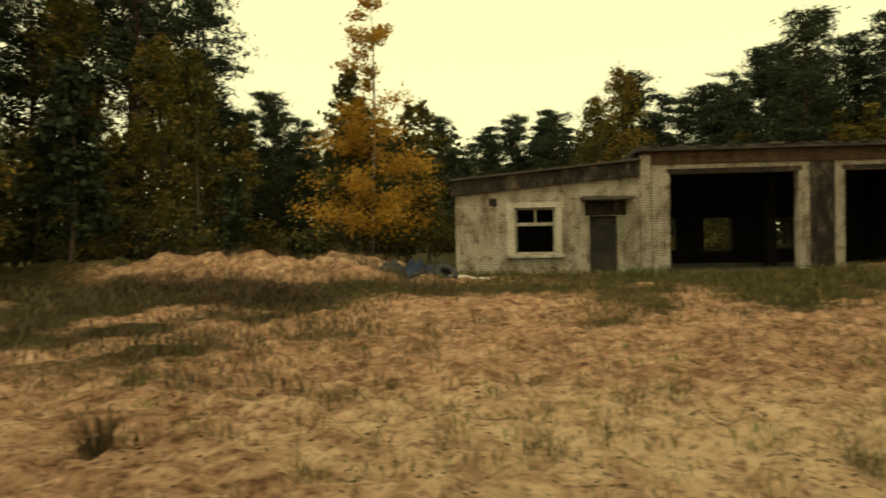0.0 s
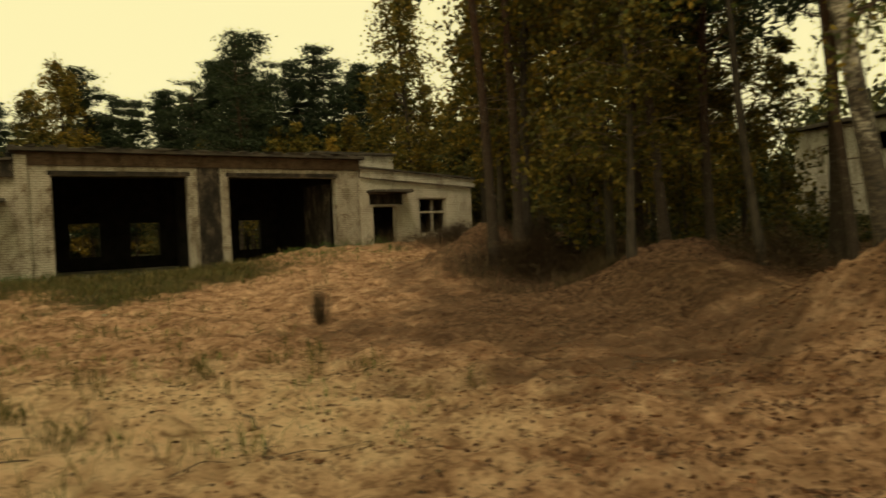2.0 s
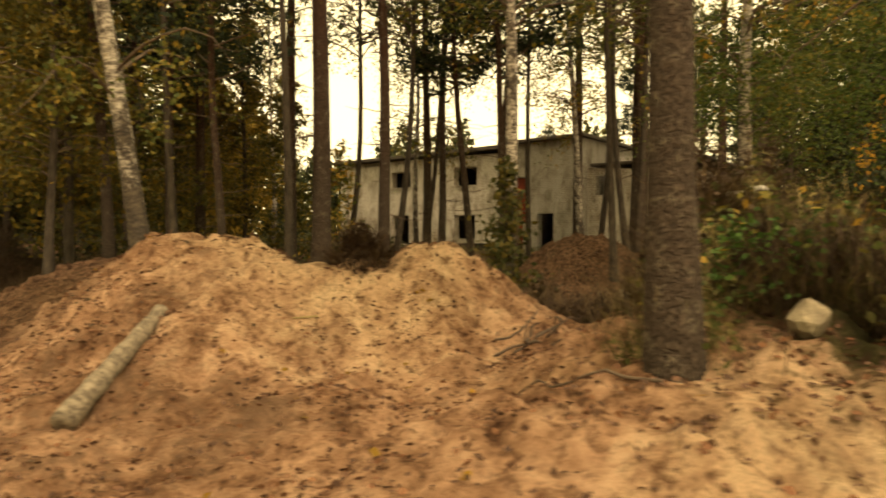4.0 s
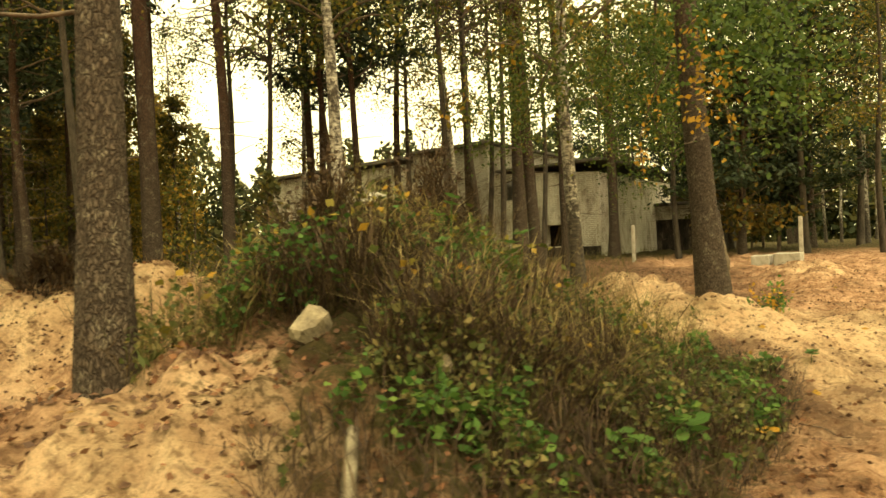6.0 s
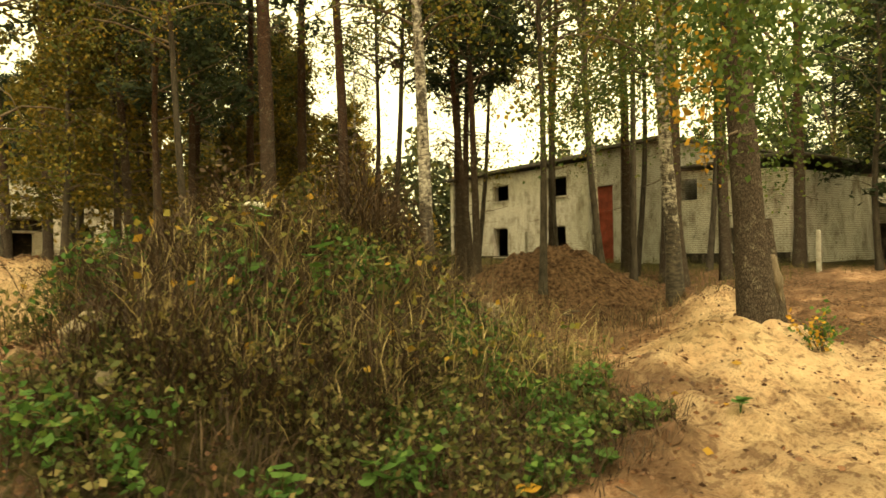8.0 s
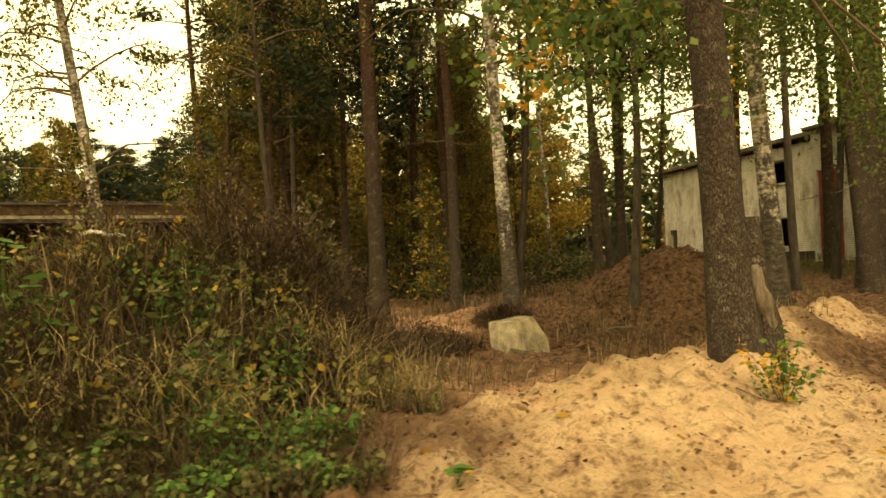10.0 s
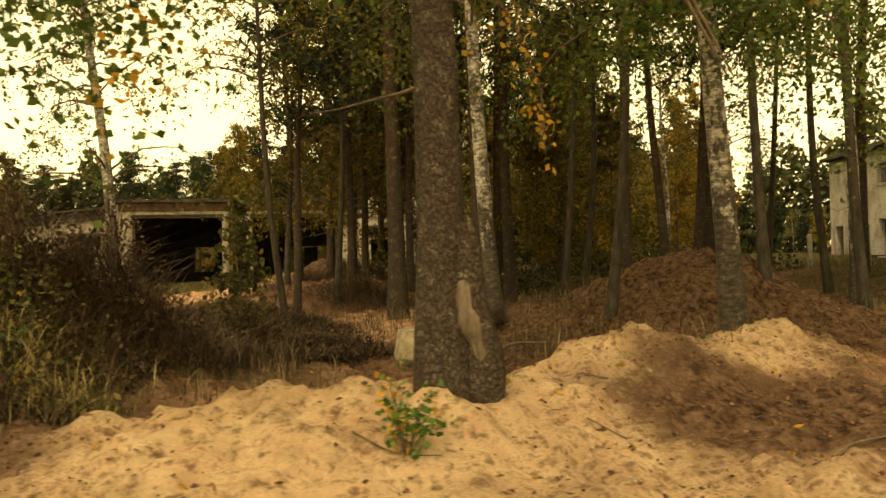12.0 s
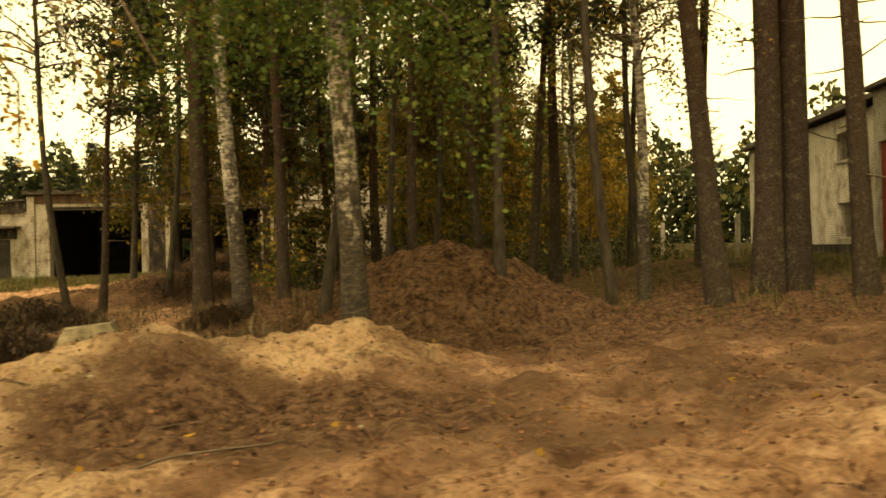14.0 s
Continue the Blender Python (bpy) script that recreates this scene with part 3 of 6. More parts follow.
def awning(parent, x0, x1, z, soot):
    part("awning", boxes_bm([(x0, x1, -0.75, 0.0, z, z + 0.13)], 0.02, 0.015, seed=int(x0 * 10)), M_ROOF, parent, "thin concrete awning over a door")
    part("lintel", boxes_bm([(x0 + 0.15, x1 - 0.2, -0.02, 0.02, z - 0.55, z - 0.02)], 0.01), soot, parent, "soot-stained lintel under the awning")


def build_garage():
    g = empty("garage_building", Matrix.Identity(4), "abandoned whitewashed brick garage with two open vehicle bays", "building")
    lw = lambda x: 3.52 + (x + 6.95) * 0.088
    rw = lambda x: 4.06 - (x - 12.85) * 0.072
    lwin, ldoor = (-4.7, -3.2, 0.72, 2.45), (-1.93, -0.94, -0.4, 2.1)
    part("wall", wall_bm(-6.95, -0.02, -0.7, lambda x: lw(x) - 0.55, 0.0, 0.4, [lwin, ldoor]), M_WALL, g, "whitewashed brick front of the lower wing")
    part("wall", wall_bm(-0.02, 12.86, -0.7, lambda x: 3.95, 0.0, 0.45, [(0.98, 5.54, -0.6, 3.62), (7.1, 11.75, -0.6, 3.62)], seed=2), M_WALL, g, "whitewashed brick front with two open bays")
    part("wall", wall_bm(12.86, 19.0, -0.7, lambda x: rw(x) - 0.42, 0.0, 0.4, [(13.5, 14.75, -0.4, 2.33), (15.96, 17.5, 1.0, 2.7)], seed=4), M_CLEANWALL, g, "whitewashed brick front of the lower wing")
    # sides and back
    part("wall", boxes_bm([(-6.95, -6.55, 0.4, 9.6, -0.7, 2.97)], 0.01), M_WALL, g)
    part("wall", boxes_bm([(18.6, 19.0, 0.4, 9.6, -0.7, 3.2)], 0.01), M_WALL, g)
    # inner surfaces from here on carry the bays' darkness in their colour
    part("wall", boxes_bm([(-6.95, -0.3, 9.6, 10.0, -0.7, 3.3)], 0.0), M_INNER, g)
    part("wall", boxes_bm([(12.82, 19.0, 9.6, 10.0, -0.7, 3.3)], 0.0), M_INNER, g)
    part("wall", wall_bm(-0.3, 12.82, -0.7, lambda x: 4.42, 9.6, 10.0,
                         [(2.2, 3.5, 0.6, 2.25), (4.87, 6.24, 0.55, 2.22), (8.1, 9.4, 0.6, 2.2), (10.3, 11.5, 0.6, 2.2)]), M_INNER, g, "back wall with empty windows, coloured near-black for interior shade")
    part("partition", boxes_bm([(-0.3, 0.02, 0.45, 9.6, -0.5, 4.42)], 0.01), M_INNER, g, "inner wall coloured near-black for interior shade")
    part("partition", boxes_bm([(12.5, 12.82, 0.45, 9.6, -0.5, 4.42)], 0.01), M_INNER, g, "inner wall coloured near-black for interior shade")
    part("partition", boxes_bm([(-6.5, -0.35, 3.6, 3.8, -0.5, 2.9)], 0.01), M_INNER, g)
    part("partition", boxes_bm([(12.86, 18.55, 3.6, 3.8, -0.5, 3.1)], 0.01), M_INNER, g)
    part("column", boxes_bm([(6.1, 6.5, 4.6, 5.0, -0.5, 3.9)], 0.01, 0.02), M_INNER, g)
    part("floor_slab", boxes_bm([(-6.5, 18.5, 0.3, 9.6, -0.3, -0.06)], 0.0), M_CONC, g, "dirty concrete floor")
    # fascias and roofs
    part("fascia", boxes_bm([(-0.05, 12.9, -0.06, 0.45, 3.952, 4.42)], 0.015, 0.012, 5), M_FASCIA, g, "bare weathered brick band above the bays")
    part("pilaster", boxes_bm([(-0.1, 0.28, -0.09, 0.0, -0.6, 4.3)], 0.012, 0.012, 6), M_WALL, g, "whitewashed corner pilaster")
    part("pilaster", boxes_bm([(5.9, 6.75, -0.05, 0.0, -0.6, 3.95)], 0.012, 0.012, 7), M_SOOTSHADE, g, "soot-blackened pier between the bays")
    rnd = random.Random(4)
    part("roof", boxes_bm([(-0.25, 13.1, -0.28, 10.2, 4.424, 4.56)], 0.02, 0.02), M_ROOF, g, "flat roof with ragged black felt")
    for k in range(26):
        x = -0.2 + k * 0.51 + rnd.uniform(-0.1, 0.1)
        part("felt_flap", boxes_bm([(x, x + rnd.uniform(0.2, 0.55), -0.3, rnd.uniform(0.1, 0.6), 4.565, 4.585 + rnd.uniform(0.0, 0.07))], 0.03, seed=k), M_ROOF, g)
    for (a, b, fn, drop, mat) in ((-7.1, -0.12, lw, 0.56, M_SOOTSHADE), (12.92, 19.15, rw, 0.4, M_PLASTER)):
        n = 14
        for k in range(n):
            bm = bmesh.new()
            xa, xb = a + (b - a) * k / n, a + (b - a) * (k + 1) / n - 0.006
            o = rnd.uniform(-0.02, 0.02)
            v = [bm.verts.new(p) for p in ((xa, -0.12 + o, fn(xa) - drop), (xb, -0.12 + o, fn(xb) - drop), (xb, 0.42, fn(xb) - drop), (xa, 0.42, fn(xa) - drop),
                                           (xa, -0.12 + o, fn(xa)), (xb, -0.12 + o, fn(xb)), (xb, 0.42, fn(xb)), (xa, 0.42, fn(xa)))]
            for f in ((3, 2, 1, 0), (4, 5, 6, 7), (0, 1, 5, 4), (1, 2, 6, 5), (2, 3, 7, 6), (3, 0, 4, 7)):
                bm.faces.new([v[i] for i in f])
            part("cornice_block", bm, mat, g, "stained concrete cornice" if mat is M_SOOTSHADE else "pale plastered cornice")
        bm = bmesh.new()
        v = [bm.verts.new(p) for p in ((a - 0.05, -0.22, fn(a) + 0.004), (b, -0.22, fn(b) + 0.004), (b, 10.1, fn(b) - 0.1), (a - 0.05, 10.1, fn(a) - 0.1),
                                       (a - 0.05, -0.22, fn(a) + 0.08), (b, -0.22, fn(b) + 0.08), (b, 10.1, fn(b) + 0.0), (a - 0.05, 10.1, fn(a) + 0.0))]
        for f in ((3, 2, 1, 0), (4, 5, 6, 7), (0, 1, 5, 4), (1, 2, 6, 5), (2, 3, 7, 6), (3, 0, 4, 7)):
            bm.faces.new([v[i] for i in f])
        part("roof", bm, M_ROOF, g, "sloping black felt roof")
    # raised block on the roof behind the wing
    part("roof_house", boxes_bm([(13.4, 18.2, 6.2, 9.9, 3.4, 5.5)], 0.02), M_PLASTER, g, "raised white plastered block on the roof")
    part("roof_house_cap", boxes_bm([(13.25, 18.35, 6.05, 10.05, 5.504, 5.62)], 0.02, 0.01), M_ROOF, g)
    # openings
    sash_window(g, -4.7, -3.2, 0.72, 2.45, 0.1, [(-4.63, -3.27, 1.78, 1.9), (-3.98, -3.9, 1.9, 2.38)])
    for item in ((-5.05, -2.9, -0.035, 0.0, 2.46, 2.66), (-5.0, -4.72, -0.03, 0.0, 0.7, 2.455), (-3.18, -2.95, -0.03, 0.0, 0.7, 2.455)):
        part("surround", boxes_bm([item], 0.006), M_CLEANWALL, g, "white raised window surround")
    part("sill", boxes_bm([(-5.05, -2.88, -0.16, 0.1, 0.58, 0.69)], 0.01, 0.01), M_CONC, g, "worn concrete window sill")
    d = part("door", boxes_bm([(-1.91, -0.96, 0.2, 0.25, -0.3, 2.08)], 0.0), M_DOOR, g, "closed dark grey metal door")
    for k in range(4):
        part("door_panel", boxes_bm([(-1.86 + k * 0.225, -1.65 + k * 0.225, 0.185, 0.198, -0.1, 2.0)], 0.0, 0.004), M_DOOR, d)
    awning(g, -2.25, -0.4, 2.68, M_SOOTSHADE)
    awning(g, 13.2, 15.25, 2.93, M_SOOTSHADE)
    part("lintel", boxes_bm([(13.3, 14.95, -0.03, 0.1, 2.335, 2.43)], 0.005), M_CONC, g)
    sash_window(g, 15.96, 17.5, 1.0, 2.7, 0.12, [(16.7, 16.78, 1.07, 2.63), (16.03, 17.43, 2.0, 2.08)])
    part("vent_hole", boxes_bm([(-5.72, -5.36, -0.03, 0.02, 2.55, 2.86)], 0.03, 0.05), M_INNER, g, "round near-black flue hole")
    for a, b in ((0.86, 0.98), (5.54, 5.66), (6.98, 7.1), (11.75, 11.87)):
        part("jamb", boxes_bm([(a, b, -0.03, 0.2, -0.5, 3.62)], 0.012, 0.01, int(a * 7)), M_WALL, g, "chipped brick jamb")
    for a, b in ((0.98, 5.54), (7.1, 11.75)):
        part("lintel_beam", boxes_bm([(a - 0.1, b + 0.1, -0.02, 0.42, 3.625, 3.78)], 0.008), M_SOOTSHADE, g, "sooty concrete beam over a bay")
    # colour darkened so that the leaf looks unlit inside the bay
    leaf = part("gate_leaf", boxes_bm([(-0.05, 0.0, 0.0, 2.2, -0.2, 3.4)], 0.0), M_SOOTSHADE, g, "steel gate leaf standing open, coloured dark for bay shade")
    leaf.matrix_local = pose(11.65, 0.5, 0, 0, 0, 8)
    return g


build_garage()


# ---- white house among the trees ----
def build_white_house():
    m = pose(35.588, -10.9, 0.0, 0, 0, -104.33)
    h = empty("derelict_white_house", m, "derelict two-storey white plastered house with empty windows", "building")
    low = lambda s: 5.72 - (s + 4.4) * 0.012
    holes = [(0.0, 1.5, 4.12, 5.04), (4.68, 6.2, 4.02, 5.04), (0.05, 1.4, 0.9, 2.57), (4.7, 6.1, 1.2, 2.48), (-3.9, -3.1, 0.7, 2.4)]
    part("wall", wall_bm(-4.4, 8.2, -0.2, low, 0.0, 0.45, holes), M_PLASTER, h, "stained white plaster front")
    # this block's plaster is greyed to hold its shade
    part("wall", wall_bm(8.2, 12.6, -0.2, lambda s: 5.85, -0.5, 0.0, [(8.45, 9.75, 0.3, 4.2), (10.2, 11.1, 0.3, 2.4)]), M_SHADEPLASTER, h, "taller stained plaster block, greyed as if in shade")
    part("wall", wall_bm(12.6, 17.8, -0.2, lambda s: 4.5 - (s - 12.6) * 0.08, 0.0, 0.45, [(13.0, 13.9, 3.2, 4.1), (15.2, 16.6, 1.0, 1.95)]), M_PLASTER, h, "stained plaster front")
    for item in ((-4.4, -4.0, 0.45, 9, -0.2, 5.6), (-4.0, 8.2, 8.6, 9, -0.2, 5.6)):
        part("wall", boxes_bm([item], 0.01), M_PLASTER, h)
    for item in ((17.4, 17.8, 0.45, 9, -0.2, 4.05), (12.6, 17.4, 8.6, 9, -0.2, 4.05)):
        part("wall", boxes_bm([item], 0.01), M_PLASTER, h)
    # sides and back of the taller block, same shade in the colour
    for item in ((8.2, 8.6, 0.0, 9, -0.2, 5.85), (12.2, 12.6, 0.0, 9, -0.2, 5.85), (8.6, 12.2, 8.6, 9, -0.2, 5.85)):
        part("wall", boxes_bm([item], 0.01), M_SHADEPLASTER, h)
    # near-black walls behind the openings, so the windows look dark
    for item in ((-4.0, 8.2, 3.5, 3.7, -0.2, 5.5), (12.6, 17.4, 3.5, 3.7, -0.2, 4.0), (8.65, 12.15, 3.5, 3.7, -0.2, 6.0)):
        part("inner_wall", boxes_bm([item], 0.0), M_INNER, h)
    part("roof", boxes_bm([(-4.75, 8.15, -0.35, 9.3, 5.74, 5.92)], 0.03, 0.03), M_ROOF, h, "flat dark felt roof with overhang")
    part("roof", boxes_bm([(8.0, 12.8, -0.8, 9.3, 5.854, 6.0)], 0.03, 0.03), M_ROOF, h, "flat dark felt roof")
    part("roof", boxes_bm([(12.85, 18.1, -0.3, 9.3, 4.51, 4.63)], 0.03, 0.03), M_ROOF, h, "flat dark felt roof")
    part("plinth", boxes_bm([(-4.45, 8.15, -0.06, 0.0, -0.2, 0.95)], 0.01, 0.01), M_SOOTSHADE, h, "dark damp plinth")
    part("plinth", boxes_bm([(12.65, 17.8, -0.06, 0.0, -0.2, 0.95)], 0.01, 0.01), M_SOOTSHADE, h, "dark damp plinth")
    d = part("door", boxes_bm([(8.47, 9.73, -0.42, -0.36, 0.3, 4.18)], 0.0), M_RED, h, "tall rusty red metal door")
    for z in (1.5, 2.9):
        part("door_rib", boxes_bm([(8.5, 9.7, -0.45, -0.422, z, z + 0.1)], 0.0), M_RED, d)
    for x0, x1, z0, z1 in holes[:4]:
        part("window_frame", boxes_bm([(x0, x1, 0.18, 0.24, z1 - 0.06, z1), (x0, x0 + 0.06, 0.18, 0.24, z0, z1 - 0.06), (x1 - 0.06, x1, 0.18, 0.24, z0, z1 - 0.06)], 0.004), M_FRAME, h)
        part("sill", boxes_bm([(x0 - 0.08, x1 + 0.08, -0.06, 0.15, z0 - 0.08, z0 - 0.004)], 0.006), M_CONC, h)


build_white_house()


# ---- trees ----
def pine_data(seed, h, r, bare, limbs, bush=1.0):
    """Trunk, limbs and needles of a pine, its foot at the origin."""
    rng = np.random.default_rng(seed)
    n = 14
    t = np.linspace(0, 1, n)
    bend = rng.normal(size=2) * 0.25
    px = bend[0] * np.sin(t * 2.6) + 0.05 * np.sin(t * 11 + seed)
    py = bend[1] * np.sin(t * 2.2) + 0.05 * np.cos(t * 9 + seed)
    pts = np.stack([px - px[0], py - py[0], t * h - 0.25], 1)
    rad = r * (1 - 0.82 * t) * (1 + 0.35 * np.exp(-t * h * 2.2))
    trunk = tube(pts, rad, 10)
    arms, tips, girth = [], [], []
    for k in range(limbs):
        live = k >= limbs // 4
        f = bare + (1 - bare) * (k - limbs // 4) / (limbs - limbs // 4) * 0.98 + rng.uniform(-0.02, 0.02) if live else rng.uniform(0.12, bare)
        base = np.array([np.interp(f, t, pts[:, a]) for a in range(3)])
        az, ln = rng.uniform(0, 2 * np.pi), (h * 0.15 * (1.12 - f) ** 0.6 / (1.12 - bare) ** 0.6 * rng.uniform(0.55, 1.35) if live else rng.uniform(0.3, 1.5))
        rise = rng.uniform(-0.05, 0.5) if live else rng.uniform(-0.4, 0.1)
        s = np.linspace(0, 1, 5)[:, None]
        d = np.array([np.cos(az), np.sin(az), rise])
        arm = base + d * ln * s + np.array([0, 0, 1]) * ln * 0.15 * s ** 2 + rng.normal(size=(5, 3)) * 0.04 * ln * s
        arms.append(tube(arm, (0.028 if live else 0.014) * (1.2 - s[:, 0]) * (h / 16), 4))
        if live:
            for q in (0.55, 0.8, 1.0):
                tips.append(base + d * ln * q + np.array([0, 0, 1]) * ln * 0.15 * q * q + rng.normal(size=3) * [0.2, 0.2, 0.08] * ln)
    tips = np.array(tips)
    per = int(34 * bush)
    c = np.repeat(tips, per, 0) + rng.normal(size=(len(tips) * per, 3)) * [0.36, 0.36, 0.13]
    needles = blades(c, 0.36, 0.11, rng, 0.8)
    return trunk, joined(arms), needles


def birch_data(seed, h, r, low, limbs, per=16, leaf=0.11):
    """Trunk, limbs and leaves of a birch with hanging twigs."""
    rng = np.random.default_rng(seed)
    t = np.linspace(0, 1, 14)
    bend = rng.normal(size=2) * 0.35
    pts = np.stack([bend[0] * np.sin(t * 2.4) + 0.08 * np.sin(t * 9 + seed) - 0.08 * np.sin(seed), bend[1] * t * t, t * h - 0.25], 1)
    rad = r * (1 - 0.85 * t) * (1 + 0.3 * np.exp(-t * h * 2.5))
    trunk = tube(pts, rad, 10)
    arms, leaves = [], []
    for k in range(limbs):
        f = low + (1 - low) * rng.uniform(0, 0.97)
        base = np.array([np.interp(f, t, pts[:, a]) for a in range(3)])
        az, ln = rng.uniform(0, 2 * np.pi), h * 0.2 * (1.2 - f) / (1.2 - low) * rng.uniform(0.6, 1.3)
        s = np.linspace(0, 1, 7)[:, None]
        d = np.array([np.cos(az), np.sin(az), 0.6])
        arm = base + d * ln * s + np.array([0, 0, -1]) * ln * 0.75 * s ** 2.4 + rng.normal(size=(7, 3)) * 0.04 * ln * s
        arms.append(tube(arm, 0.022 * (1.15 - s[:, 0]) * (h / 12), 4))
        for q in rng.uniform(0.25, 1.0, 5):
            p = np.array([np.interp(q, s[:, 0], arm[:, a]) for a in range(3)])
            hang = np.linspace(0, rng.uniform(0.25, 0.95), per)[:, None]
            drift = rng.normal(size=3) * [0.6, 0.6, 0]
            leaves.append(p + drift * hang - np.array([0, 0, 1]) * hang + rng.normal(size=(per, 3)) * (0.09 + 0.08 * hang))
    c = np.concatenate(leaves)
    return trunk, joined(arms), blades(c, leaf, leaf * 0.75, rng, 1.0, 0.5)


def cone_data(seed, h, r, count, leaf, wide=0.26):
    """A young tree with leaves right down to the ground in a ragged cone."""
    rng = np.random.default_rng(seed)
    t = np.linspace(0, 1, 9)
    pts = np.stack([0.1 * np.sin(t * 4 + seed) - 0.1 * np.sin(seed), 0.1 * np.sin(t * 3), t * h - 0.2], 1)
    trunk = tube(pts, r * (1.05 - t), 7)
    arms, cs = [], []
    for k in range(46):
        f = 0.08 + 0.9 * rng.uniform() ** 0.9
        base = np.array([0, 0, f * h])
        az, ln = rng.uniform(0, 2 * np.pi), h * wide * (1.06 - f) ** 0.85 * rng.uniform(0.6, 1.25)
        s = np.linspace(0, 1, 4)[:, None]
        d = np.array([np.cos(az), np.sin(az), 0.5])
        arm = base + d * ln * s - np.array([0, 0, 1]) * ln * 0.3 * s ** 2
        arms.append(tube(arm, 0.015 * (1.1 - s[:, 0]), 3))
        m = int(count / 46 * (1.35 - 0.95 * f))
        q = rng.uniform(0.15, 1.05, m)[:, None]
        cs.append(base + d * ln * q - np.array([0, 0, 1]) * ln * 0.3 * q ** 2 + rng.normal(size=(m, 3)) * (0.19 - 0.12 * f) * np.sqrt(h / 6))
    return trunk, joined(arms), blades(np.concatenate(cs), leaf, leaf * 0.7, rng, 0.9, 0.3)


def tree_thing(name, data, bark, leaf, label, category, m, group=""):
    e = empty(name, m, label, category, group)
    put("trunk", raw_mesh("trunk", *data[0], 4, bark, True), e)
    tagged(put("branchwork", raw_mesh("branchwork", *data[1], 4, M_TWIG, True), e, "thin dark branches"), kind="stuff")
    tagged(put("crown", raw_mesh("crown", *data[2], 4, leaf), e, "loose leafy crown"), kind="stuff")
    return e


def stand(x, y, turn=0.0, lean=0.0, lean_to=0.0, sc=1.0):
    """A pose on the ground, leaning by some degrees toward a compass turn, and scaled."""
    x, y, z = on_ground(x, y)
    axis = Vector((-math.sin(radians(lean_to)), math.cos(radians(lean_to)), 0))
    return Matrix.Translation((x, y, z)) @ Matrix.Rotation(radians(lean), 4, axis) @ Matrix.Rotation(radians(turn), 4, "Z") @ Matrix.Scale(sc, 4)


PINES = [pine_data(s, h, r, bare, limbs, b) for s, h, r, bare, limbs, b in
         ((1, 18, 0.17, 0.5, 48, 1.0), (2, 19, 0.2, 0.55, 44, 1.1), (3, 16, 0.14, 0.42, 50, 1.0), (4, 17, 0.16, 0.36, 60, 1.1), (5, 16, 0.15, 0.14, 110, 1.3))]
BIRCHES = [birch_data(s, h, r, low, limbs, per, leaf) for s, h, r, low, limbs, per, leaf in ((11, 13, 0.14, 0.36, 44, 20, 0.095), (12, 11, 0.11, 0.34, 40, 20, 0.095), (14, 12, 0.13, 0.22, 84, 22, 0.15), (15, 14, 0.1, 0.46, 46, 20, 0.085))]
masters = []


def grove(kind, name, data, bark, leaf, label, category, group):
    """Plants the first tree of its kind at a far corner of the wood; the rest are copies."""
    masters.append((kind, tree_thing(name, data, bark, leaf, label, category, stand(70 + 4 * len(masters), -30), group)))
    return masters[-1][1]


PINE_T = [grove("pine", "pine_tree", d, M_PINEBARK, M_NEEDLE, "tall pine with a bare lower trunk", "tree", "pines of the wood") for d in PINES]
BIRCH_T = [grove("birch", "birch_tree", d, M_BIRCHBARK, M_BIRCHLEAF, "slim birch with white bark and turning leaves", "tree", "birches of the wood") for d in BIRCHES[:2]]
BIRCH_T.append(grove("birch", "alder_tree", BIRCHES[1], M_GREYBARK, M_BIRCHLEAF, "grey-barked leafy tree turning yellow", "tree", "leafy trees of the wood"))
BIRCH_T.append(grove("birch", "aspen_tree", BIRCHES[2], M_GREYBARK, M_TURNING, "leafy aspen with low boughs of golden and olive leaves", "tree", "leafy trees of the wood"))
BIRCH_T.append(grove("birch", "alder_tree", BIRCHES[3], M_GREYBARK, M_BIRCHLEAF, "tall dark-barked leafy tree with a high crown", "tree", "leafy trees of the wood"))
YOUNG_T = [grove("young", "young_birch", cone_data(21, 6, 0.06, 3400, 0.17), M_TWIG, M_SHRUB, "young birch with olive and yellow leaves", "tree", "young trees of the wood"),
           grove("young", "young_spruce", cone_data(22, 5, 0.06, 3400, 0.2), M_TWIG, M_NEEDLE, "young dark green spruce", "tree", "young trees of the wood"),
           grove("young", "golden_birch", cone_data(23, 7, 0.06, 3400, 0.18), M_TWIG, M_PALEGOLD, "young birch with golden autumn leaves", "tree", "young trees of the wood"),
           grove("young", "young_aspen", cone_data(25, 7, 0.06, 3600, 0.18, 0.3), M_GREYBARK, M_TURNING, "young aspen with olive and golden leaves", "tree", "young trees of the wood")]

tree_thing("golden_birch", cone_data(24, 11.6, 0.12, 12000, 0.15, 0.235), M_BIRCHBARK, M_GOLD, "tall golden-leaved birch beside the sand berm", "tree", stand(-10.5, 1.4))

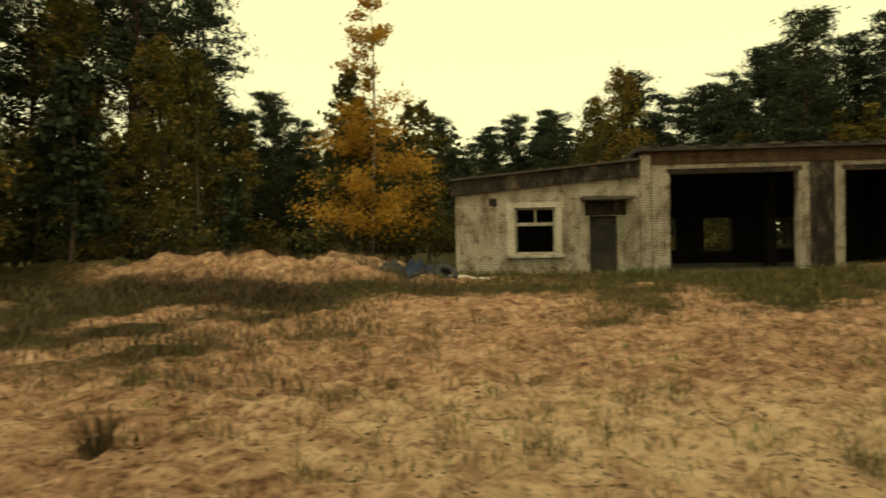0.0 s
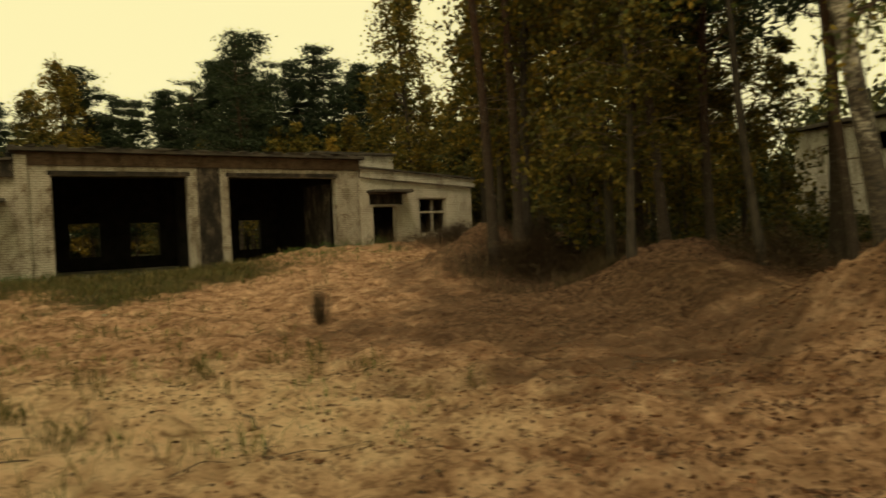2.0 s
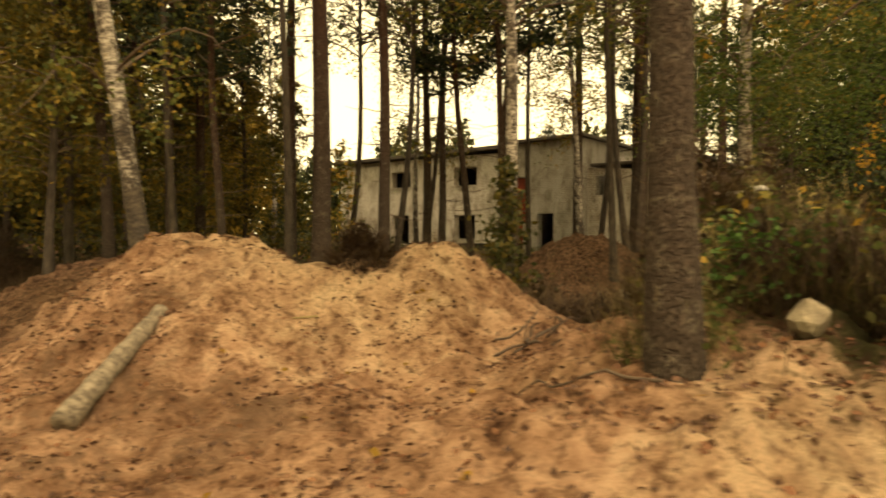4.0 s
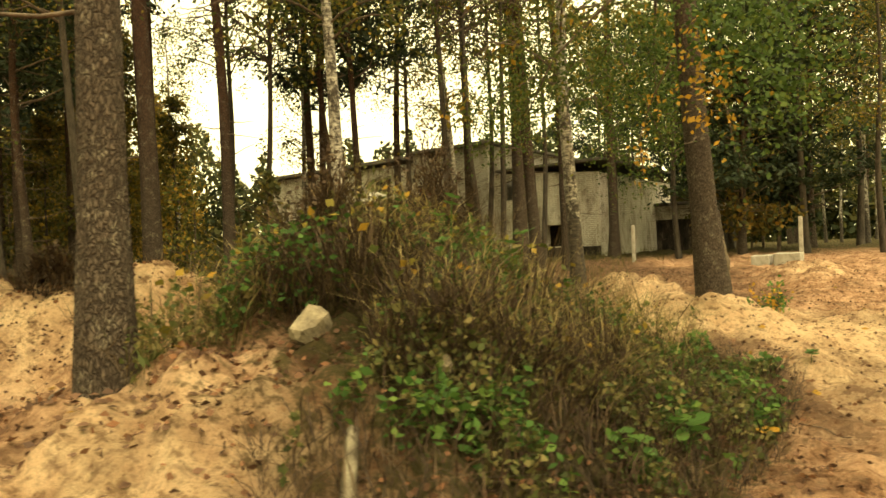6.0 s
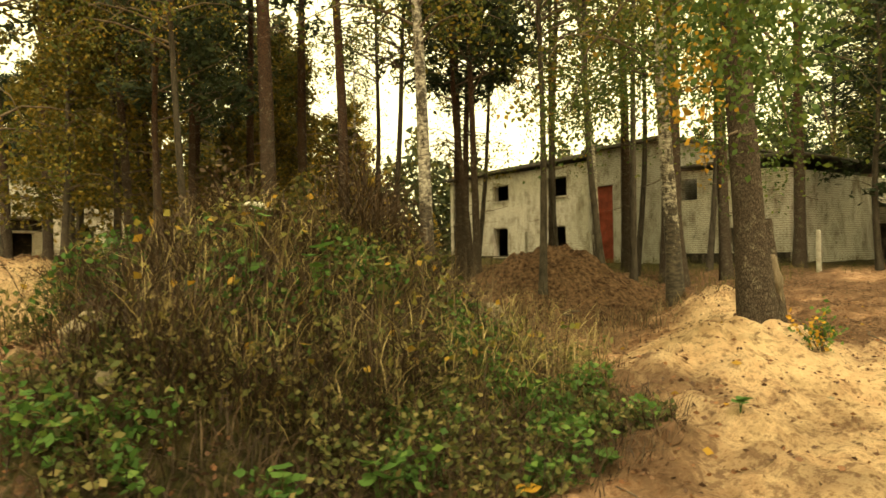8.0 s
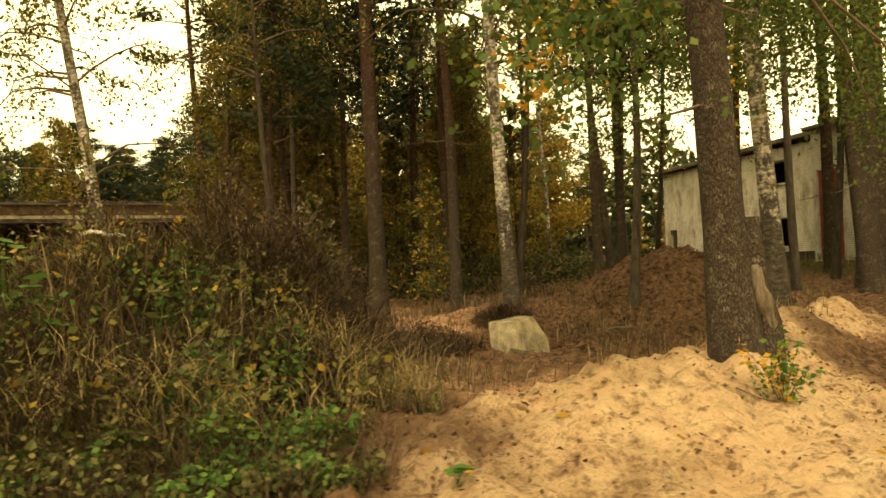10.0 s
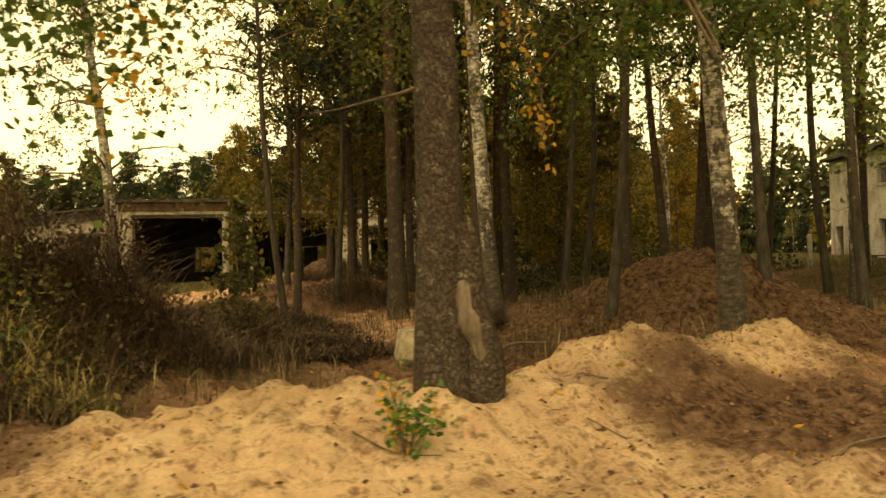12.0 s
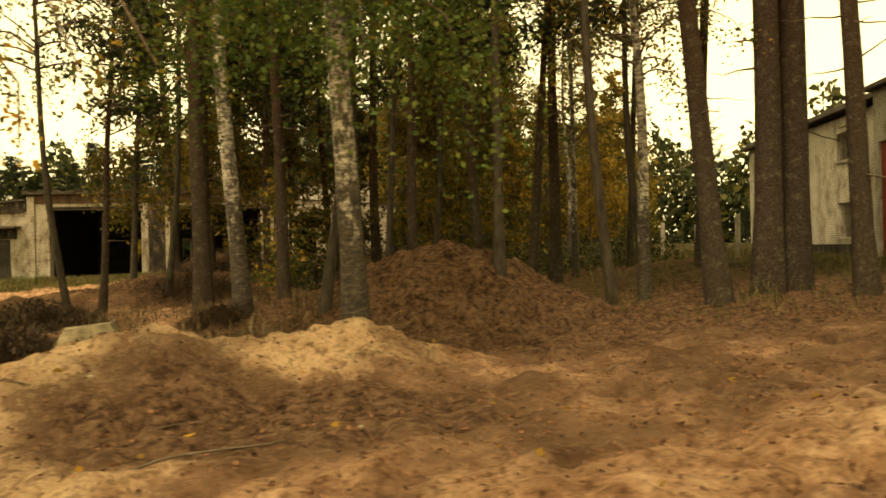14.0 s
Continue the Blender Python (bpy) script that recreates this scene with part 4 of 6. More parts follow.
# single trees along the way: x, y, kind, which, scale, turn, lean, leaning toward
NEAR = [
    # trunks that can be told apart between the heaps
    (13.0, -22.1, "pine", 1, 1.05, 40, 1.0, 150), (14.8, -22.6, "pine", 0, 0.9, 80, 0, 0), (14.39, -25.81, "birch", 0, 1.1, 250, 4, 160),
    (16.6, -18.5, "pine", 1, 0.9, 10, 1, 200), (10.7, -21.7, "pine", 2, 0.65, 130, 1, 0), (17.5, -24.5, "pine", 2, 0.8, 20, 6, 138),
    (20.9, -21.1, "pine", 2, 0.95, 60, 0, 0), (19.2, -23.0, "pine", 2, 0.85, 155, 1, 30), (21.9, -20.1, "pine", 0, 1.0, 10, 1, 0),
    (22.13, -27.83, "pine", 1, 0.95, 190, 5.0, 170), (23.7, -26.8, "pine", 1, 1.25, 95, 1, 180), (24.4, -26.6, "pine", 1, 1.2, 15, 0.5, 0),
    (24.5, -28.2, "pine", 0, 1.0, 95, 2, 160), (26.0, -24.3, "pine", 1, 0.95, 165, 1, 200), (25.4, -21.6, "pine", 0, 0.95, 265, 1, 0), (22.0, -25.4, "birch", 0, 0.95, 15, 2, 100),
    (10.3, -12.9, "pine", 0, 0.9, 70, 2, 180), (11.4, -12.6, "pine", 0, 0.95, 33, 0, 0), (12.05, -17.0, "pine", 2, 0.95, 133, 0, 0),
    (15.66, -10.4, "pine", 0, 0.9, 44, 2, 180), (17.3, -14.4, "pine", 1, 0.9, 12, 0, 0), (15.9, -13.0, "pine", 2, 0.95, 75, 1, 160), (22.8, -19.3, "birch", 1, 1.05, 85, 1, 20),
    # slim trees whose crowns close the wood overhead
    (15.8, -27.6, "birch", 4, 0.85, 200, 2, 40), (17.2, -21.4, "birch", 4, 1.0, 90, 2, 0), (18.6, -19.0, "birch", 4, 1.05, 140, 1, 200), (23.0, -23.4, "birch", 4, 1.0, 10, 1, 70), (24.8, -18.5, "birch", 4, 1.05, 70, 2, 300), (11.6, -19.6, "birch", 4, 0.95, 250, 3, 60),
    (13.9, -16.9, "pine", 3, 0.8, 45, 1, 60), (10.6, -23.2, "birch", 4, 0.8, 60, 4, 150), (27.3, -26.6, "birch", 4, 1.1, 160, 1, 0), (18.6, -27.4, "birch", 4, 0.9, 260, 1, 0), (20.6, -27.2, "birch", 4, 0.95, 30, 2, 200), (24.6, -25.3, "birch", 4, 1.05, 80, 1, 90),
    # tall leafy trees behind the garage's end
    (22.0, 3.0, "birch", 3, 1.3, 40, 0, 0), (24.5, 1.0, "birch", 3, 1.35, 140, 0, 0), (25.2, -2.5, "birch", 3, 1.2, 240, 0, 0), (23.2, -7.6, "birch", 3, 1.0, 340, 0, 0), (21.0, -10.6, "birch", 3, 1.0, 90, 0, 0), (20.5, 8.0, "birch", 3, 1.4, 190, 0, 0),
    # leafy trees with low golden boughs toward the garage
    (12.2, -12.0, "birch", 3, 1.25, 60, 1, 0), (12.6, -14.9, "birch", 3, 1.05, 160, 1, 90), (13.4, -9.3, "birch", 3, 1.25, 10, 1, 0), (19.6, -14.2, "birch", 3, 0.8, 200, 1, 0),
    (10.2, -17.6, "birch", 3, 0.75, 120, 2, 0), (14.2, -12.6, "young", 3, 1.1, 30, 0, 0), (16.7, -14.2, "young", 3, 0.9, 70, 0, 0), (19.5, -12.5, "young", 3, 1.2, 100, 0, 0), (21.5, -14.5, "young", 3, 1.0, 20, 0, 0), (23.5, -9.5, "young", 2, 1.0, 220, 0, 0),
    # behind the house corner and toward the yard's end
    (21.5, -6.0, "pine", 3, 0.85, 60, 0, 0), (25.7, -10.4, "birch", 1, 1.05, 12, 0, 0), (28.0, -7.2, "young", 2, 1.2, 50, 0, 0), (30.5, -4.5, "young", 2, 1.35, 110, 0, 0), (33.9, 1.9, "birch", 1, 0.95, 20, 0, 0), (32.0, 0.2, "young", 3, 1.3, 140, 0, 0), (26.4, -4.6, "young", 3, 1.2, 310, 0, 0), (23.0, -3.5, "young", 0, 1.3, 350, 0, 0),
    # dark trees past the house's far end
    (28.3, -31.4, "birch", 2, 1.0, 110, 2, 0), (29.0, -29.0, "pine", 1, 1.0, 340, 1, 0), (28.5, -33.5, "pine", 4, 0.9, 10, 2, 0), (31.5, -36.0, "pine", 4, 0.9, 80, 2, 0), (33.5, -31.8, "pine", 4, 0.95, 180, 1, 0), (29.5, -35.6, "birch", 2, 1.2, 10, 0, 0), (27.6, -37.6, "birch", 2, 1.0, 110, 0, 0), (33.0, -37.8, "birch", 2, 1.2, 210, 0, 0),
    (30.0, -33.4, "young", 0, 1.3, 60, 0, 0), (31.4, -34.8, "young", 1, 1.3, 120, 0, 0), (32.5, -33.2, "birch", 2, 1.0, 20, 0, 0),
    # young trees at the wood's edge beyond the field
    (-21.2, 0.9, "young", 0, 1.0, 20, 0, 0), (-18.2, 2.5, "young", 0, 1.5, 120, 0, 0), (-24.5, 0.5, "young", 0, 0.9, 220, 0, 0), (-14.5, 5.5, "young", 1, 0.9, 20, 0, 0), (-27.0, 1.5, "young", 3, 0.8, 60, 0, 0),
    # behind the garage
    (3.0, 24.0, "birch", 3, 1.2, 0, 0, 0), (1.4, 25.5, "birch", 3, 1.05, 100, 0, 0), (4.8, 25.0, "pine", 4, 0.85, 200, 0, 0), (7.6, 25.2, "pine", 4, 0.72, 20, 0, 0), (10.4, 27.0, "pine", 4, 0.7, 90, 0, 0), (6.8, 27.0, "pine", 3, 0.72, 0, 0, 0), (-1.0, 28.0, "pine", 3, 0.68, 90, 0, 0), (9.0, 26.0, "young", 2, 1.1, 0, 0, 0),
]
KINDS = {"pine": PINE_T, "birch": BIRCH_T, "young": YOUNG_T}
for x, y, kind, which, sc, turn, lean, to in NEAR:
    copy_thing(KINDS[kind][which], stand(x, y, turn, lean, to, sc))

# the wood round the clearing
rnd = random.Random(12)
placed = [(n[0], n[1]) for n in NEAR]


def plant(x, y, kind, which, sc, gap):
    if any((x - a) ** 2 + (y - b) ** 2 < gap * gap for a, b in placed):
        return False
    placed.append((x, y))
    copy_thing(KINDS[kind][which], stand(x, y, rnd.uniform(0, 360), rnd.uniform(0, 2.5), rnd.uniform(0, 360), sc))
    return True


def band(lo, hi, near, far, count, kinds, size, gap):
    """Trees between two headings and two distances, seen from the middle of the yard."""
    for _ in range(count):
        a, d = radians(rnd.uniform(lo, hi)), math.sqrt(rnd.uniform(near ** 2, far ** 2))
        x, y = 4 + d * math.sin(a), -29 + d * math.cos(a)
        if -9 < x < 21 and -3 < y < 12 or 27 < x < 48 and -34 < y < -3:
            continue
        kind, which = rnd.choice(kinds)
        sc = rnd.uniform(*size)
        if x > 31 and y > -8:
            if kind == "pine" and rnd.random() < 0.6:
                continue
            sc *= 0.66
        plant(x, y, kind, which, sc, gap)


P, B, Y0 = [("pine", k) for k in range(4)], [("birch", k) for k in range(2)], [("young", k) for k in range(3)]
D, GOLD = [("pine", 4)], [("young", 0), ("young", 3), ("young", 3), ("young", 2)]
band(-60, -31, 38, 58, 62, P[2:] + P + D + [("birch", 3)], (0.95, 1.2), 2.0)
band(-32, -19, 44, 60, 40, P[2:] + D * 3, (0.5, 0.68), 2.0)
band(-60, -18, 34, 46, 38, Y0[:2], (0.8, 1.5), 1.6)
band(-20, 6, 72, 96, 60, P[2:] + D * 3, (0.7, 0.95), 2.2)
band(-20, 8, 50, 72, 30, Y0, (0.6, 1.1), 2.2)
band(6, 16, 56, 75, 30, P + D * 2 + [("birch", 3)], (0.8, 1.0), 2.4)
band(12, 44, 36, 54, 90, GOLD, (0.95, 1.45), 1.5)
band(10, 40, 46, 62, 80, P[2:] + D * 4 + [("birch", 3)], (0.78, 1.05), 2.0)
band(2, 42, 42, 56, 38, Y0 + Y0[:2], (0.6, 1.1), 1.8)
band(42, 75, 40, 70, 22, P + P + B, (0.6, 0.8), 2.6)
band(40, 80, 40, 60, 28, Y0, (0.6, 1.1), 1.8)
band(78, 112, 30, 60, 26, P + P + B, (0.85, 1.1), 2.6)
band(82, 112, 24, 46, 32, Y0[:2] + B, (0.6, 1.2), 1.8)
band(112, 300, 36, 58, 14, P + B, (0.85, 1.1), 3.5)


def far_woods():
    """The closed wood beyond, one ragged mass of needles and leaves."""
    rng = np.random.default_rng(77)
    n = 110000
    a = np.radians(rng.uniform(-66, 118, n))
    d = rng.uniform(84, 104, n)
    top = 11.5 + 2.6 * np.sin(a * 23 + 1) + 2.0 * np.sin(a * 61) + 1.4 * np.sin(a * 140 + 2) + 2.0 * smooth((np.degrees(a) - 10) / 10) + 2.5 * smooth((-np.degrees(a) - 16) / 8)
    z = top * rng.uniform(0, 1, n) ** 1.25
    c = np.stack([4 + d * np.sin(a), -29 + d * np.cos(a), z], 1)
    me = raw_mesh("far_woods", *blades(c, 1.0, 0.65, rng, 1.0), 4, M_FARWOOD)
    return tagged(put("far_woods", me), "dense dark mixed wood beyond the clearing", "trees", kind="stuff")


far_woods()


# ---- trees beside the way ----
def limb_with_leaves(points, radius, count, reach, leaf, seed, parent, material, label):
    rng = np.random.default_rng(seed)
    p = np.asarray(points, float)
    put("limb", raw_mesh("limb", *tube(p, np.linspace(radius, 0.008, len(p)), 6), 4, M_TWIG, True), parent, "drooping leafy limb")
    q = rng.uniform(0.25, 1.0, count) * (len(p) - 1)
    c = np.stack([np.interp(q, np.arange(len(p)), p[:, a]) for a in range(3)], 1) + rng.normal(size=(count, 3)) * reach - [0, 0, reach * 0.6]
    tagged(put("foliage", raw_mesh("foliage", *blades(c, leaf, leaf * 0.75, rng, 1.0, 0.4), 4, material), parent, label), kind="stuff")


def scarred_tree():
    e = tree_thing("scarred_pine", pine_data(31, 17, 0.185, 0.45, 48), M_PINEBARK, M_NEEDLE, "thick scarred pine with a bare wound, standing on sand", "tree", stand(12.38, -32.78, 200, 3.5, 105))
    # the second, broken stem grown into the foot
    z = np.linspace(-0.3, 1.15, 9)
    pts = np.stack([0.26 - 0.08 * z + 0.02 * np.sin(z * 7), -0.08 - 0.02 * z, z], 1)
    stem = tube(pts, 0.145 * (1.2 - 0.62 * (z + 0.3) / 1.45) * (1 + 0.06 * np.sin(z * 11)), 10)
    s = put("broken_stem", raw_mesh("broken_stem", *stem, 4, M_PINEBARK, True), e, "broken side stem")
    z2 = np.linspace(0.12, 0.72, 9)
    w = 0.068 * np.sin(np.linspace(0.25, 2.9, 9)) * (1 + 0.2 * np.sin(np.arange(9) * 2.1)) + 0.008
    pts2 = np.stack([0.22 - 0.1 * z2 + 0.03 * np.sin(z2 * 9), -0.19 + 0.05 * z2, z2 * 1.1], 1)
    put("wound", raw_mesh("wound", *tube(pts2, w, 7), 4, M_WOUND, True), e, "bare weathered wood in the bark wound")
    for o in (s, e.children[-1]):
        o.matrix_local = Matrix.Rotation(radians(-200), 4, "Z")
    turn = Matrix.Rotation(radians(-200), 4, "Z")
    n0 = len(e.children)
    limb_with_leaves([(0.1, 0, 4.0), (0.8, 0.05, 3.9), (1.5, 0.1, 3.5), (2.1, 0.1, 2.9), (2.4, 0.1, 2.3)], 0.035, 2600, 0.36, 0.07, 5, e, M_GREENLEAF, "green and yellow leaves")
    limb_with_leaves([(0.5, 0.0, 3.6), (1.2, -0.3, 3.2), (1.8, -0.45, 2.7), (2.05, -0.5, 2.1)], 0.02, 150, 0.16, 0.08, 6, e, M_GOLD, "orange leaves")
    limb_with_leaves([(0.3, 0.2, 3.4), (0.8, 0.6, 2.9), (1.1, 0.85, 2.4), (1.1, 0.85, 1.85)], 0.015, 90, 0.09, 0.07, 16, e, M_GOLD, "orange leaves")
    limb_with_leaves([(-0.1, 0.1, 4.4), (-0.2, 0.9, 4.2), (-0.1, 1.8, 3.6), (0.3, 2.4, 2.9)], 0.03, 1500, 0.34, 0.06, 7, e, M_BIRCHLEAF, "green leaves")
    limb_with_leaves([(0.1, 0.1, 4.6), (1.3, 0.4, 4.6), (2.5, 0.6, 4.1), (3.4, 0.7, 3.1)], 0.035, 2600, 0.38, 0.07, 9, e, M_GREENLEAF, "green and yellow leaves")
    for o in e.children[n0:]:
        o.matrix_local = turn
    return e


scarred_tree()


def leafy_birch():
    e = tree_thing("birch_tree", birch_data(11, 13.6, 0.15, 0.3, 44), M_BIRCHBARK, M_BIRCHLEAF, "white-barked birch standing on a pale sand heap", "tree", stand(16.25, -30.18, 120, 1.0, 180))
    g = random.Random(8)
    for k in range(9):
        a, z, ln = k * 0.72 + g.uniform(-0.2, 0.2), g.uniform(3.6, 5.4), g.uniform(1.4, 2.6)
        c, s = math.cos(a), math.sin(a)
        limb_with_leaves([(0.08 * c, 0.08 * s, z), (0.4 * ln * c, 0.4 * ln * s, z + 0.15), (0.75 * ln * c, 0.75 * ln * s, z - 0.35), (ln * c, ln * s, z - g.uniform(0.9, 1.7))], 0.025, 1000, 0.34, 0.07, 70 + k, e, M_GREENLEAF, "broad green leaves")


leafy_birch()
tree_thing("birch_tree", birch_data(13, 12.5, 0.12, 0.18, 76, 28, 0.075), M_BIRCHBARK, M_BIRCHLEAF, "leaning birch with long hanging yellow-green twigs", "tree", stand(7.3, -23.6, 20, 13, 152))
tree_thing("spruce_tree", pine_data(32, 16, 0.13, 0.5, 44), M_PINEBARK, M_NEEDLE, "straight grey-barked conifer at the edge of the sand", "tree", stand(5.17, -29.97, 30))


# leafy boughs that hang between the trunks near the birch
def leafy_sapling(x, y, h, seed, material, label):
    tree_thing("leafy_sapling", cone_data(seed, h, 0.03, 1500, 0.11), M_TWIG, material, label, "tree", stand(x, y, seed * 40))


leafy_sapling(10.2, -27.2, 2.4, 42, M_SHRUB, "slender sapling with olive leaves")
leafy_sapling(14.6, -21.5, 3.6, 43, M_BIRCHLEAF, "slender sapling with green leaves")


# ---- low plants ----
def scatter(n, x0, x1, y0, y1, rng, weight=None):
    x, y = rng.uniform(x0, x1, n), rng.uniform(y0, y1, n)
    if weight is not None:
        keep = rng.uniform(size=n) < weight(x, y)
        x, y = x[keep], y[keep]
    return x, y


def feet(x, y):
    return np.stack([x, y, height(x, y)], 1)


def stuff(name, geo, material, label, category):
    return tagged(put(name, raw_mesh(name, *geo, 4, material)), label, category, kind="stuff")


rng = np.random.default_rng(5)
x, y = scatter(46000, -9, 13, -14, -0.15, rng, lambda x, y: cover(x, y)[2] * (0.25 + 0.75 * (wavy(x, y, 1.3, 4.0) > -0.1)))
stuff("grass", stalks(feet(x, y), 0.22, 0.012, rng, 0.5), M_GRASS, "patchy autumn grass before the garage", "grass")
x, y = scatter(36000, -26, -6.5, -20, -4.6, rng, lambda x, y: cover(x, y)[2] * (0.2 + 0.8 * (wavy(x, y, 0.9, 2.0) > 0)))
stuff("weeds", stalks(feet(x, y), 0.26, 0.012, rng, 0.5), M_DRY, "brown and green weeds in the open field", "weeds")
x, y = scatter(24000, -26, -6.5, -20, -4.6, rng, lambda x, y: cover(x, y)[2] * (wavy(x, y, 0.7, 7.0) > 0))
stuff("grass", stalks(feet(x, y), 0.2, 0.012, rng, 0.6), M_GRASS, "green grass among the weeds", "grass")


def tufts(count, per, x0, x1, y0, y1, spread, tall, material, name, label, weight=None):
    cx, cy = scatter(count, x0, x1, y0, y1, rng, weight)
    x = np.repeat(cx, per) + rng.normal(size=len(cx) * per) * spread
    y = np.repeat(cy, per) + rng.normal(size=len(cy) * per) * spread
    hs = np.repeat(rng.uniform(0.4, 1.3, len(cx)), per) * tall
    return stuff(name, stalks(feet(x, y), hs, 0.006, rng, 0.35), material, label, "weeds")


tufts(420, 16, -11, 3.5, -22.5, -12, 0.09, 0.24, M_GRASS, "grass", "thin tufts of grass on the sand", lambda x, y: 0.35 + 0.65 * (wavy(x, y, 0.6, 3.0) > 0))
tufts(260, 10, -10, 3, -22.8, -14, 0.12, 0.12, M_HERB, "weeds", "small green weeds on the sand", lambda x, y: (wavy(x, y, 0.8, 9.0) > 0.1) * 1.0)
tufts(7, 24, 3.93, 4.08, -15.95, -15.75, 0.05, 0.75, M_DRY, "weeds", "dark upright dry weed on the sand")
for wx, wy in ((-8.7, -19.4), (-6.9, -18.2), (-4.6, -19.8), (-2.2, -20.0), (-9.6, -17.4), (-1.0, -18.3), (-0.3, -20.9), (1.2, -19.0)):
    tufts(4, 20, wx - 0.06, wx + 0.06, wy - 0.06, wy + 0.06, 0.12, 0.2, M_GRASS, "weeds", "low withered weed on the sand")
tufts(6, 26, -8.72, -8.58, -19.78, -19.62, 0.06, 0.5, M_DRY, "weeds", "dark upright dry weed on the sand")
tufts(7, 26, -1.0, -0.74, -20.1, -19.85, 0.12, 0.26, M_GRASS, "weeds", "low olive weed on the sand")
tufts(240, 16, -17, -7.5, -5.0, -2.0, 0.15, 0.3, M_DRY, "weeds", "dry weeds on the sand berm")
tufts(120, 14, 14, 30, -36, -20, 0.12, 0.22, M_GRASS, "grass", "thin grass under the trees", lambda x, y: cover(x, y)[2])
tufts(500, 16, 20, 33, -30, -8, 0.2, 0.3, M_GRASS, "grass", "grass before the white house")
tufts(420, 16, 9, 16, -31.5, -22, 0.15, 0.3, M_DRY, "weeds", "dry grass in the hollow", lambda x, y: (0.4 + 0.6 * (wavy(x, y, 1.0, 1.0) > 0)) * (np.hypot(x - 12.7, y + 29.0) > 1.2))
tufts(60, 18, 9.2, 10.6, -29.6, -28, 0.2, 0.3, M_DRY, "weeds", "dark dry brush beside the hollow")
tufts(200, 20, 8.5, 14.5, -16.5, -12, 0.25, 0.35, M_DRY, "weeds", "dry brush between the heaps")
tufts(50, 16, 8.6, 9.6, -27.2, -25.8, 0.15, 0.3, M_DRY, "weeds", "dry brush on the sand heap")
tufts(90, 20, 12.5, 19, -4, -0.8, 0.2, 0.6, M_DRY, "weeds", "dry brush before the garage wing")
tufts(60, 18, 8.0, 13, -4, -0.8, 0.15, 0.3, M_HERB, "weeds", "green weeds at the garage wall")
tufts(26, 18, -0.9, 0.9, -1.0, -0.3, 0.12, 0.3, M_HERB, "weeds", "green weeds at the garage wall")


